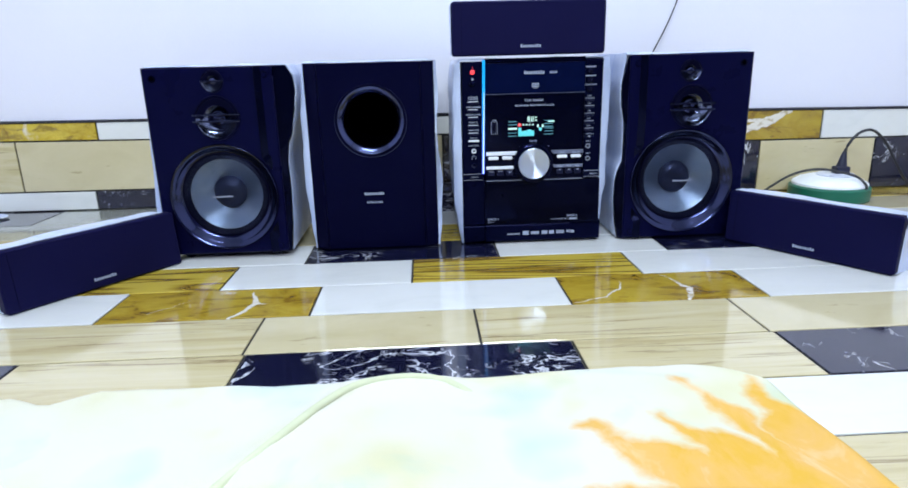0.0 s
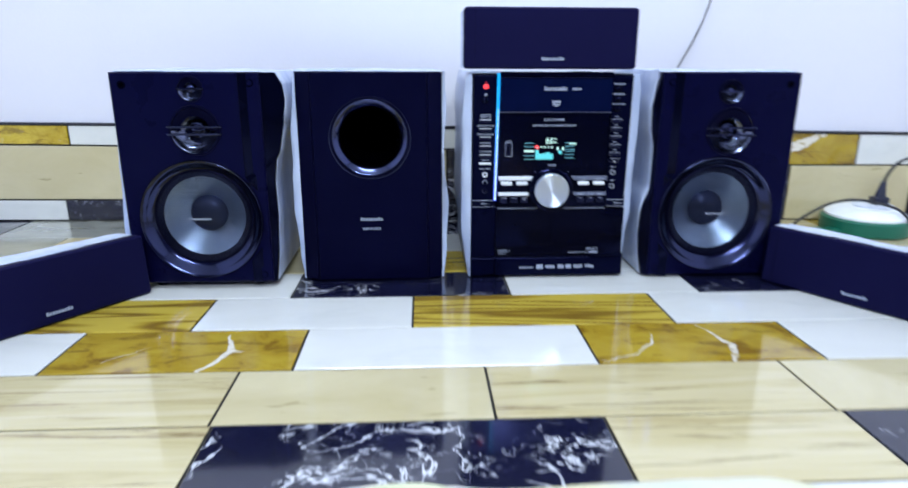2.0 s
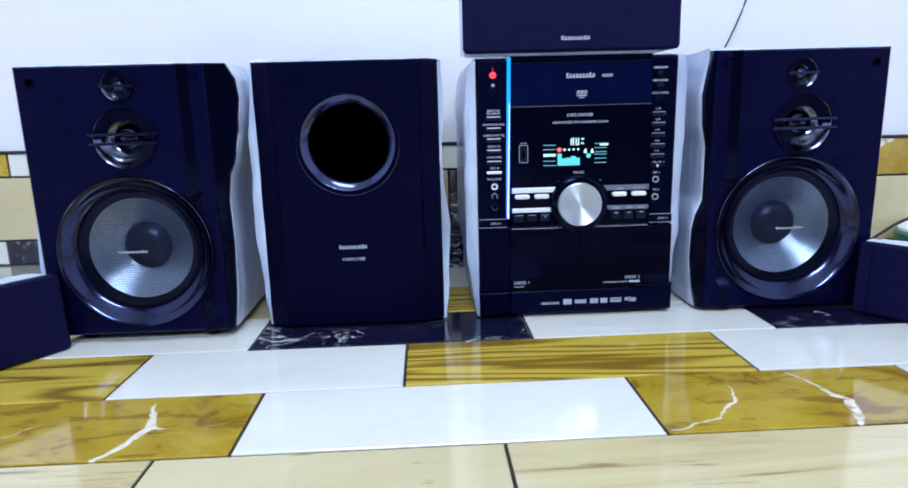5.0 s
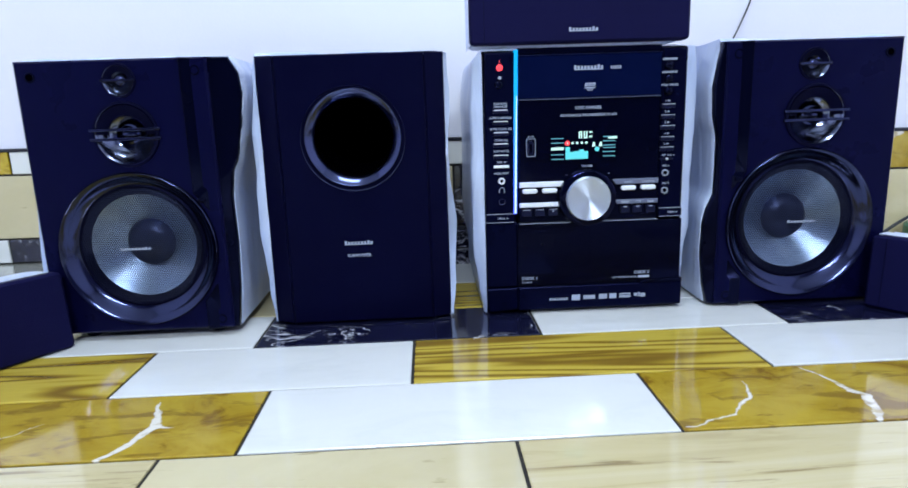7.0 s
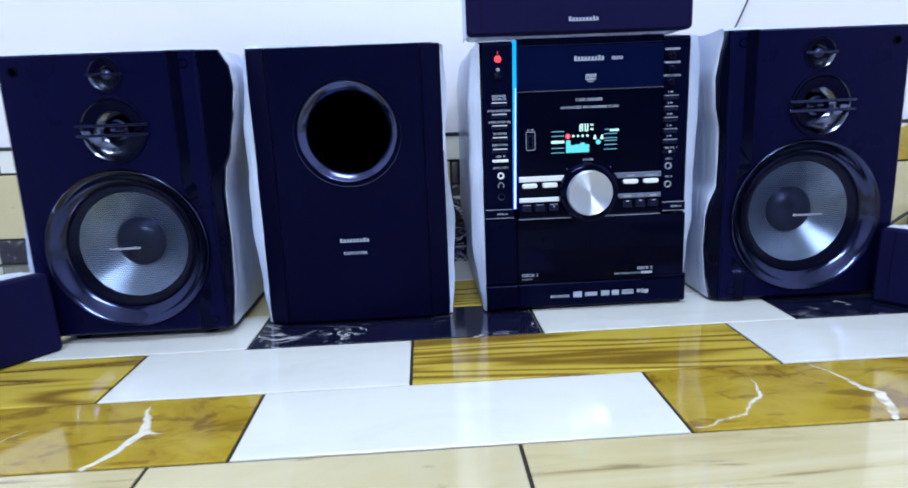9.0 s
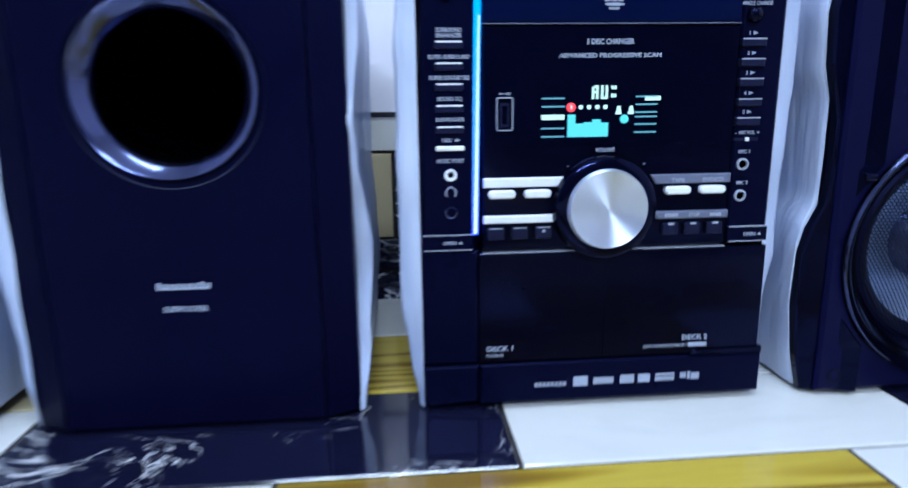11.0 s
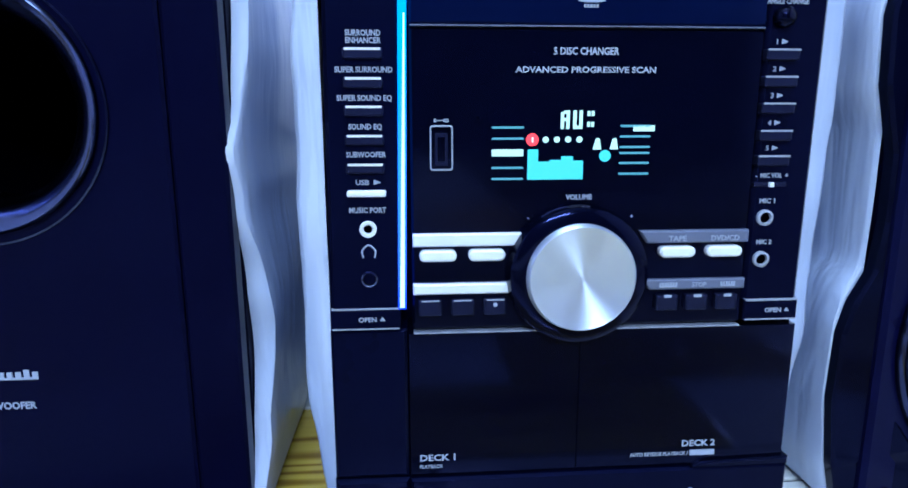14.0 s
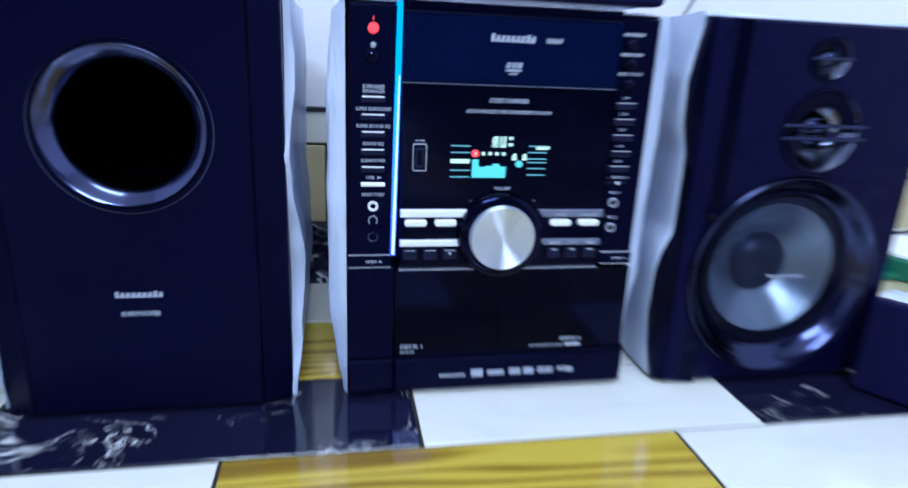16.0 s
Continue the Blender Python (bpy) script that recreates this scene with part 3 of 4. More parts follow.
# ---- loudspeakers ----
def loudspeaker(m, s, label, seed, fx, fz, flank, lift=0.0):
    """A three-way box. s is +1 with the wide flank on the +x side, -1 for the mirrored one."""
    sp = thing("loudspeaker", m, label, "loudspeaker", "pair of front loudspeakers")

    def mir(pts):
        pts = [(s * x, z) for x, z in pts]
        return pts if s > 0 else pts[::-1]

    wx, wz, mx, mz, tx, tz = 0.115, 0.108, 0.109 + fx, 0.2455 + fz, 0.113 + 0.5 * fx, 0.307 + fz
    holes = [circle(s * wx, wz, 0.088), circle(s * mx, mz, 0.033), circle(s * tx, tz, 0.016)]
    part("baffle", plate(mir([(0.0, 0.004), (0.219, 0.004), (0.219, 0.333), (0.0, 0.333)]), 0.0, 0.045, holes, 0.0025), BAFFLE, sp)
    reach = math.asin(math.sqrt(0.0992 ** 2 - (0.1875 - wx) ** 2) / 0.0992)
    notch = [(wx + 0.0992 * math.cos(reach * (1 - k / 8)), wz + 0.0992 * math.sin(reach * (1 - k / 8))) for k in range(17)]
    edge = [(u, z) for z, u in flank] + [(0.1875, 0.333)] + [p for p in notch if p[1] > 0.006] + [(0.1875, 0.003)]
    bm = plate(mir(edge), -0.0035, 0.0045, (), 0.0015)
    for v in bm.verts:
        v.co.y += max(0.0, abs(v.co.x) - 0.195) * 0.35
    part("flank", bm, GLOSS, sp, "wavy gloss black side moulding")
    part("cabinet", box(min(s * 0.006, s * 0.214), max(s * 0.006, s * 0.214), 0.0455, 0.235, 0.003, 0.331, 0.004), MATTE, sp)
    xa, xb = sorted((s * 0.002, s * 0.222))
    outer = [(0.0, 0.006), (0.25, 0.017), (0.5, 0.013), (0.8, 0.008), (1.0, 0.005)] if s > 0 else [(0.0, 0.002), (0.4, 0.005), (0.8, 0.004), (1.0, 0.002)]
    inner = [(z / 0.333, u - 0.222 + 0.0005) for z, u in flank]
    film_wrap(sp, xa, xb, 0.003, 0.334, 0.0195, 0.245, seed, outer if s > 0 else inner, inner if s > 0 else outer, wild=0.35, lip=0.004)
    if lift:
        for x in (0.03, 0.19):
            for y in (0.03, 0.20):
                part("foot", upright(s * x, y, [(0, -lift), (0.009, -lift), (0.009, 0.004), (0, 0.004)], 20), RUBBER, sp)

    wf = part("woofer_bezel", lathe(s * wx, wz, [(0.0885, 0.02), (0.0955, 0.001), (0.0952, -0.003), (0.0935, -0.0048), (0.0900, -0.0035, 0.0005), (0.0860, 0.0015, 0.001), (0.0800, 0.0090, 0.002), (0.0765, 0.0100, 0.003)]), BEZEL, sp, "dark glossy flared ring", 60)
    cz = wz + 0.003
    part("surround", lathe(s * wx, cz, [(0.0768, 0.0100), (0.0742, 0.0085), (0.0725, 0.0098), (0.0700, 0.0120), (0.0668, 0.0125), (0.0635, 0.0155)]), RUBBER, wf, smooth=60)
    part("cone", lathe(s * wx, cz, [(0.0640, 0.0150), (0.055, 0.0205), (0.040, 0.031), (0.029, 0.038)]), CONE, wf, "satin grey cone", 60)
    part("dust_cap", lathe(s * wx, cz, [(0.0300, 0.0375), (0.0285, 0.034), (0.024, 0.030), (0.016, 0.0268), (0.008, 0.0252), (0, 0.0248)]), CAP, wf, "dark blue domed cap", smooth=60)
    mesh = part("grille_mesh", mesh_disc(s * wx, cz, 0.0730, -0.0030, 0.0105), MESH, wf, "fine dark protective mesh")
    comb("grille_mark", s * (wx - 0.002) - 0.0185, s * (wx - 0.002) + 0.0185, cz - 0.0020, cz + 0.0010, 9, mesh, PRINT, -0.0040, (0, 7))
    part("trim_tab", box(*sorted((s * (wx + 0.077), s * (wx + 0.087))), -0.004, 0.004, wz + 0.056, wz + 0.062, 0.002), GLOSS, sp)

    md = part("midrange_bezel", lathe(s * mx, mz, [(0.0352, -0.0020), (0.030, 0.004), (0.024, 0.011), (0.017, 0.014)]), CHROME, sp, "dark chrome dish", 60)
    part("rim", lathe(s * mx, mz, [(0.0335, 0.012), (0.0385, 0.001), (0.0378, -0.0022), (0.0350, -0.0022)]), MATTE, md, smooth=60)
    part("dome", lathe(s * mx, mz, [(0.0175, 0.014), (0.015, 0.008), (0.010, 0.005), (0.0095, 0.008), (0.006, 0.006), (0, 0.005)]), BEZEL, md, smooth=60)
    for dz in (-0.0055, 0.0055):
        part("guard_bar", box(s * mx - 0.041, s * mx + 0.041, -0.0045, -0.001, mz + dz - 0.0017, mz + dz + 0.0017, 0.0007), BEZEL, md)
    bm = lathe(s * mx, mz, [(0.0345, 0.004), (0.0335, -0.002), (0.022, 0.002), (0.022, 0.006)], 48)
    bmesh.ops.delete(bm, geom=[v for v in bm.verts if v.co.z < mz - 0.004], context="VERTS")
    part("hood", bm, MATTE, md, smooth=60)

    tw = part("tweeter_bezel", lathe(s * tx, tz, [(0.0175, -0.0022), (0.012, 0.004), (0.008, 0.006)]), CHROME, sp, "dark chrome dish", 60)
    part("rim", lathe(s * tx, tz, [(0.0165, 0.010), (0.0195, 0.001), (0.019, -0.002), (0.0174, -0.0022)]), MATTE, tw, smooth=60)
    part("dome", lathe(s * tx, tz, [(0.0085, 0.006), (0.007, 0.002), (0.004, 0.0), (0, -0.001)]), BEZEL, tw, smooth=60)
    part("guard_bar", box(s * tx - 0.020, s * tx + 0.020, -0.004, -0.001, tz - 0.0012, tz + 0.0016, 0.0006), BEZEL, tw)
    bm = lathe(s * tx, tz, [(0.0175, 0.003), (0.0165, -0.0022), (0.010, 0.002)], 40)
    bmesh.ops.delete(bm, geom=[v for v in bm.verts if v.co.z < tz - 0.002], context="VERTS")
    part("hood", bm, MATTE, tw, smooth=60)
    for x, z in ((0.018, 0.315), (0.205, 0.318), (0.205, 0.016)):
        y = 0.0 if x < 0.19 else 0.0005
        ring = part("peg_socket", lathe(s * x, z, [(0.0060, y + 0.002), (0.0058, y - 0.0012), (0.0042, y - 0.0012), (0.0040, y + 0.001)], 24), GLOSS, sp, smooth=60)
        # flat dark disc in the ring, painted as the shade of a hole
        part("peg_hole_shade", lathe(s * x, z, [(0.0042, y - 0.0004), (0, y - 0.0004)], 20), HOLE_SHADE, ring)
    return sp


loudspeaker(pose(0.0258, 1.3815, 0.0063) @ Matrix.Scale(0.976, 4), 1, "black three-way loudspeaker with grey mesh-covered woofer on tiles", 1.7, 0.009, 0.002,
            [(0.003, 0.2235), (0.05, 0.228), (0.11, 0.231), (0.168, 0.230), (0.200, 0.234), (0.213, 0.240), (0.244, 0.246), (0.291, 0.2525), (0.315, 0.250), (0.333, 0.240)], 0.00645)
loudspeaker(pose(1.070, 1.405, 0), -1, "black three-way loudspeaker with grey woofer and wavy flank", 5.2, -0.004, -0.003,
            [(0.003, 0.226), (0.03, 0.231), (0.07, 0.2345), (0.11, 0.2335), (0.128, 0.230), (0.148, 0.2225), (0.174, 0.2205), (0.21, 0.2210), (0.245, 0.2275), (0.28, 0.229), (0.31, 0.225), (0.333, 0.221)])


def subwoofer():
    sb = thing("subwoofer", pose(0.284, 1.406, 0), "black subwoofer box with round port, film round sides", "subwoofer")
    w, h, px, pz = 0.2245, 0.332, 0.1125, 0.2340
    part("baffle", plate(rect(0.024, 0.201, 0.003, h), 0.0, 0.03, [circle(px, pz, 0.055)], 0.0015), SUBFACE, sb)
    for a, b, name in ((0.0, 0.0235, 1), (0.2015, w, -1)):
        bm = plate(rect(a, b, 0.003, h), 0.0005, 0.012, (), 0.0015)
        for v in bm.verts:
            v.co.y += (0.0235 - v.co.x if name > 0 else v.co.x - 0.2015) * 0.45
        part("edge_strip", bm, SUBFACE, sb)
    part("cabinet", plate(rect(0.004, w - 0.0012, 0.003, h - 0.001), 0.0302, 0.165, [circle(px, pz, 0.055)], 0.001), MATTE, sb)
    part("cabinet_back", box(0.004, w - 0.0012, 0.1652, 0.30, 0.003, h - 0.001, 0.002), MATTE, sb)
    film_wrap(sb, 0.0005, w - 0.0005, 0.003, h + 0.001, 0.013, 0.31, 9.4, [(0, 0.003), (0.15, 0.008), (0.4, 0.012), (0.7, 0.012), (0.9, 0.006), (1, 0.004)], [(0, 0.004), (0.15, 0.009), (0.35, 0.011), (0.55, 0.006), (0.65, 0.004), (0.85, 0.008), (1, 0.006)], 0.003, 1.0, 0.003,
              [(0, 0.002), (0.15, 0.018), (0.3, 0.030), (0.42, 0.022), (0.55, 0.010), (0.64, 0.0), (0.70, 0.016), (0.85, 0.030), (1, 0.034)])
    port = part("port", lathe(px, pz, [(0.0555, 0.02), (0.0590, 0.001), (0.0588, -0.003), (0.0575, -0.0042), (0.0560, -0.0036), (0.0535, -0.0016), (0.0505, 0.0010), (0.0475, 0.0042), (0.0452, 0.0090), (0.0437, 0.018), (0.0432, 0.034)]), PORT, sb, "deep flared glossy port", 60)
    # tube wall coloured almost black, painting in the depth's shade
    part("port_tube", lathe(px, pz, [(0.0432, 0.0338), (0.0425, 0.16), (0, 0.16)]), HOLE_SHADE, port, smooth=60)
    part("rim_line", lathe(px, pz - 0.001, [(0.0632, 0.001), (0.0632, -0.0010), (0.0622, -0.0010), (0.0622, 0.001)]), BEZEL, port, smooth=60)
    word_mark(sb, 0.1120, 0.1050, 0.036, 0.0050)
    letters("model_word", "SUBWOOFER", 0.1115, 0.0890, 0.0036, sb, width=0.029)
    part("foot", box(0.01, w - 0.01, 0.02, 0.28, 0.0, 0.0035), MATTE, sb)


subwoofer()


# ---- main unit ----
def main_unit():
    mu = thing("stereo_unit", pose(0.553, 1.412, 0), "black hi-fi unit with blue light bar and silver knob", "stereo")
    W, H = 0.253, 0.3315
    part("cabinet", box(0.004, W - 0.004, 0.03, 0.33, 0.003, H - 0.003, 0.003), MATTE, mu)
    film_wrap(mu, 0.002, W, 0.002, H - 0.001, 0.014, 0.34, 14.1, [(0, 0.004), (0.12, 0.010), (0.25, 0.015), (0.8, 0.015), (1, 0.009)], [(0, 0.003), (0.2, 0.007), (0.32, 0.014), (0.9, 0.016), (1, 0.012)], 0.003)

    # left column
    left = part("left_column", plate([(0.001, 0.121), (0.0365, 0.121), (0.039, 0.326), (0.003, 0.326)], 0.0, 0.03, (), 0.002), BLACK, mu)
    for z in (0.2585, 0.2450, 0.2318, 0.2180, 0.2042):
        b = part("button", box(0.0115, 0.0300, -0.0028, 0.004, z - 0.0042, z + 0.0008, 0.0009), DIMKEY, left)
        bars("edge_line", [(0.0125, 0.0293, z - 0.0004, z + 0.0007)], b, SILVER, -0.0031)
    part("button", box(0.0115, 0.0305, -0.0028, 0.004, 0.1885, 0.1918, 0.0009), KEY, left, "pale silver button")
    letters("word_print", "SURROUND", 0.0212, 0.2662, 0.0026, left, width=0.0165)
    letters("word_print", "ENHANCER", 0.0212, 0.2628, 0.0026, left, width=0.0165)
    letters("word_print", "SUPER SURROUND", 0.0212, 0.2494, 0.0026, left, width=0.0270)
    letters("word_print", "SUPER SOUND EQ", 0.0212, 0.2362, 0.0026, left, width=0.0260)
    letters("word_print", "SOUND EQ", 0.0212, 0.2226, 0.0026, left, width=0.0160)
    letters("word_print", "SUBWOOFER", 0.0212, 0.2092, 0.0026, left, width=0.0190)
    letters("word_print", "USB", 0.0190, 0.1956, 0.0024, left, width=0.0065)
    letters("word_print", "MUSIC PORT", 0.0212, 0.1818, 0.0026, left, width=0.0180)
    tri = bmesh.new()
    tri.faces.new([tri.verts.new((x, -0.0006, z)) for x, z in ((0.0245, 0.1943), (0.0282, 0.1956), (0.0245, 0.1969))])
    part("arrow", tri, PRINT, left)
    part("jack", lathe(0.0212, 0.1722, [(0.0042, 0.001), (0.0042, -0.0016), (0.0030, -0.0020), (0.0022, -0.0014), (0.0018, 0.004), (0, 0.004)], 28), SILVER, left, "silver ringed socket", 60)
    # dark disc across the socket mouth stands for the shade inside
    part("jack_hole_shade", lathe(0.0212, 0.1722, [(0.0019, -0.0012), (0, -0.0012)], 20), HOLE_SHADE, left)
    hp = tube([(0.0184, -0.0004, 0.1575), (0.0180, -0.0004, 0.1612), (0.0212, -0.0004, 0.1640), (0.0244, -0.0004, 0.1612), (0.0240, -0.0004, 0.1575)], 0.0005, 6)
    part("headphone_sign", hp, PRINT, left)
    part("jack", lathe(0.0212, 0.1465, [(0.0042, 0.001), (0.0042, -0.0012), (0.0032, -0.0014), (0.0022, 0.003), (0, 0.003)], 28), PORT, left, smooth=60)
    for z, r, mm in ((0.3085, 0.0042, RED), (0.2965, 0.0022, DIMPRINT), (0.2905, 0.0018, DIMPRINT)):
        part("indicator", lathe(0.0208, z, [(r, 0.0005), (r * 0.9, -0.0012), (0, -0.0016)], 24), mm, left, "glowing red indicator" if mm is RED else "")
    letters("word_print", "I", 0.0208, 0.3155, 0.0030, left, material=RED)
    part("bump_key", lathe(0.0195, 0.2885, [(0.0055, 0.001), (0.005, -0.002), (0.003, -0.0034), (0, -0.0036)], 28), GLOSS, left, smooth=60)

    # blue light bar
    bm = plate([(0.0353, 0.1305), (0.0394, 0.1305), (0.0424, 0.3285), (0.0383, 0.3285)], -0.0024, 0.01, (), 0.0008)
    bar = part("light_bar", bm, BAR, mu, "glowing cyan to blue light bar")
    bm = plate([(0.0362, 0.1315), (0.0385, 0.1315), (0.0408, 0.275), (0.0400, 0.275)], -0.0030, -0.0020, (), 0.0003)
    part("bright_core", bm, BARCORE, bar, "white glowing core of the bar")

    # centre panels
    top = part("upper_panel", plate(rect(0.0425, 0.2165, 0.2705, 0.322), 0.0, 0.03, (), 0.0012), PANEL, mu)
    part("top_cap", plate(rect(0.0425, 0.2165, 0.3225, 0.3305), 0.002, 0.03, (), 0.001), GLOSS, mu)
    part("seam_line", box(0.043, 0.216, -0.0006, 0.01, 0.3217, 0.3225), DIMKEY, mu)
    part("seam_line", box(0.043, 0.2155, -0.0008, 0.01, 0.2696, 0.2702), STRIP, mu)
    word_mark(top, 0.128, 0.3060, 0.036, 0.0060)
    comb("model_mark", 0.1540, 0.1675, 0.3035, 0.3070, 5, top, DIMPRINT)
    for x in (0.1228, 0.1272, 0.1316):
        part("disc_mark", plate([(x, 0.2836), (x + 0.0034, 0.2836), (x + 0.0044, 0.2878), (x + 0.0010, 0.2878)], -0.0004, 0.0004, [[(x + 0.0014, 0.2846), (x + 0.0022, 0.2846), (x + 0.0028, 0.2866), (x + 0.0020, 0.2866)]], 0.0), PRINT, top, "plain pale slanted shape of a disc mark")
    part("disc_mark", plate([(0.1292 + 0.0068 * math.cos(w), 0.2818 + 0.0010 * math.sin(w)) for w in (k * math.pi / 8 for k in range(16))], -0.0004, 0.0004, (), 0.0), PRINT, top, "pale flat oval under a disc mark")
    comb("disc_mark", 0.1255, 0.1330, 0.2785, 0.2800, 5, top, DIMPRINT)
    mid = part("display_panel", plate(rect(0.0425, 0.2165, 0.1185, 0.2690), 0.0005, 0.03, (), 0.0012), GLOSS, mu)
    Y = 0.0
    letters("word_print", "5 DISC CHANGER", 0.1275, 0.2585, 0.0034, mid, Y, 0.0320)
    letters("word_print", "ADVANCED PROGRESSIVE SCAN", 0.1280, 0.2497, 0.0028, mid, Y, 0.0690)
    letters("word_print", "VOLUME", 0.1265, 0.1872, 0.0026, mid, Y, 0.0135)
    part("usb_socket", plate(rect(0.0520, 0.0632, 0.2010, 0.2232, 0.0014), -0.0010, 0.002, [rect(0.0527, 0.0625, 0.2018, 0.2224, 0.001)], 0.0002), DIMPRINT, mid, "rounded outline frame")
    part("usb_slot", plate(rect(0.0545, 0.0607, 0.2035, 0.2195), -0.0004, 0.002, [rect(0.0557, 0.0595, 0.2055, 0.2175)], 0.0002), DIMKEY, mid)
    bars("usb_sign", [(0.0545, 0.0607, 0.2252, 0.2257), (0.0588, 0.0612, 0.2246, 0.2263), (0.0540, 0.0552, 0.2246, 0.2263)], mid, DIMPRINT, Y)

    disp = part("display_window", box(0.080, 0.168, -0.0001, 0.002, 0.1915, 0.2345), GLOSS, mid)
    D = -0.0005
    def lit_letter(pts):
        part("lit_letter", plate(pts, D, 0.0, (), 0.0), PALECYAN, disp)

    q, zb, zt = 0.0016, 0.2212, 0.2302
    lit_letter([(0.1160, zb), (0.1160 + q, zb), (0.1160 + q, 0.2250), (0.1204 - q, 0.2250), (0.1204 - q, zb), (0.1204, zb), (0.1204, zt), (0.1204 - q, zt), (0.1204 - q, 0.2266), (0.1160 + q, 0.2266), (0.1160 + q, zt - 0.0008), (0.1160, zt - 0.0008)])
    lit_letter([(0.1160 + q, zt - q), (0.1204 - q, zt - q), (0.1204 - q, zt), (0.1160 + q, zt)])
    lit_letter([(0.1222, zb), (0.1268, zb), (0.1268, zt), (0.1268 - q, zt), (0.1268 - q, zb + q), (0.1222 + q, zb + q), (0.1222 + q, zt), (0.1222, zt)])
    bars("lit_dot", [(0.1292, 0.1306, 0.2275, 0.2300), (0.1312, 0.1326, 0.2275, 0.2300), (0.1292, 0.1306, 0.2222, 0.2247), (0.1312, 0.1326, 0.2222, 0.2247)], disp, PALECYAN, D)
    for i, (z, lit) in enumerate(((0.2220, 0), (0.2166, 0), (0.2096, 1), (0.2022, 0), (0.1967, 0))):
        bars("lit_bar", [(0.0822, 0.0978, z - (0.0017 if lit else 0.0005), z + (0.0017 if lit else 0.0005))], disp, PALECYAN if lit else TEALLINE, D)
    for z in (0.2226, 0.2174, 0.2122, 0.2092, 0.2042, 0.1988):
        bars("lit_bar", [(0.1460, 0.1612, z - 0.0005, z + 0.0005)], disp, TEALLINE, D)
    bars("lit_bar", [(0.1525, 0.1632, 0.2199, 0.2229)], disp, PALECYAN, D)
    bars("level_meter", [(0.1000, 0.1052, 0.1962, 0.2112), (0.1052, 0.1110, 0.1962, 0.2052), (0.1110, 0.1168, 0.1962, 0.2060), (0.1168, 0.1226, 0.1962, 0.2078), (0.1226, 0.1278, 0.1962, 0.2056)], disp, CYAN, D, "lit stepped cyan meter")
    part("red_dot", lathe(0.1022, 0.2160, [(0.0032, 0.0), (0.0030, D), (0, D - 0.0002)], 24), RED, disp, "glowing red dot")
    bars("lit_sign", [(0.1018, 0.1026, 0.2147, 0.2173)], disp, PALECYAN, D - 0.0004)
    for i in range(4):
        part("lit_dot", lathe(0.1088 + i * 0.0056, 0.2160, [(0.0016, 0.0), (0.0015, D), (0, D - 0.0001)], 12), PALECYAN, disp)
    for x in (0.1345, 0.1430):
        fig = bmesh.new()
        fig.faces.new([fig.verts.new((a, D, b)) for a, b in ((x - 0.0022, 0.2110), (x + 0.0022, 0.2110), (x + 0.0012, 0.2165), (x - 0.0008, 0.2165))])
        part("lit_sign", fig, PALECYAN, disp)
    part("lit_dot", lathe(0.1388, 0.2078, [(0.0030, 0.0), (0.0028, D), (0, D - 0.0001)], 20), CYAN, disp)

    # control strips beside the knob
    for z0, z1, xl, xr in ((0.1630, 0.1695, 0.100, 0.158), (0.1380, 0.1435, 0.096, 0.161)):
        part("control_strip", plate([(0.0430, z0), (xl - 0.004, z0), (xl, z1), (0.0430, z1)], -0.0030, 0.004, (), 0.0008), SILVER, mid, "silver strip")
        part("control_strip", plate([(xr + 0.004, z0), (0.2155, z0), (0.2155, z1), (xr, z1)], -0.0030, 0.004, (), 0.0008), STRIP, mid, "grey strip")
    for x in (0.0555, 0.0800, 0.1780, 0.2028):
        part("key", plate(rect(x - 0.0092, x + 0.0092, 0.1555, 0.1612, 0.0026), -0.0045, 0.004, (), 0.0010), KEY, mid, "pale oval key")
    letters("word_print", "TAPE", 0.1775, 0.1655, 0.0027, mid, -0.0036, 0.0095)
    letters("word_print", "DVD/CD", 0.2025, 0.1655, 0.0027, mid, -0.0036, 0.0150)
    for x in (0.0515, 0.0680, 0.0845, 0.1745, 0.1905, 0.2065):
        k = part("small_key", plate(rect(x - 0.0058, x + 0.0058, 0.1265, 0.1350, 0.001), -0.0030, 0.004, (), 0.0008), DIMKEY, mid)
        if x > 0.1:
            bars("key_sign", [(x - 0.0020, x + 0.0020, 0.1338, 0.1352)], k, PRINT, -0.0034)
        else:
            bars("key_sign", [(x - 0.0045, x + 0.0045, 0.1344, 0.1350)], k, DIMPRINT, -0.0034)
    part("lit_dot", lathe(0.0845, 0.1322, [(0.0012, -0.002), (0.0011, -0.0036), (0, -0.0037)], 16), PRINT, mid)
    comb("word_print", 0.1695, 0.1795, 0.1395, 0.1420, 7, mid, PRINT, -0.0036)
    letters("word_print", "STOP", 0.1905, 0.1408, 0.0024, mid, -0.0036, 0.0075)
    comb("word_print", 0.2020, 0.2104, 0.1395, 0.1420, 6, mid, PRINT, -0.0036)
    letters("word_print", "+", 0.1540, 0.1770, 0.0022, mid, Y, 0.0, PRINT)
    letters("word_print", "-", 0.1010, 0.1770, 0.0022, mid, Y, 0.0, PRINT)

    # volume knob
    kx, kz = 0.1262, 0.1477
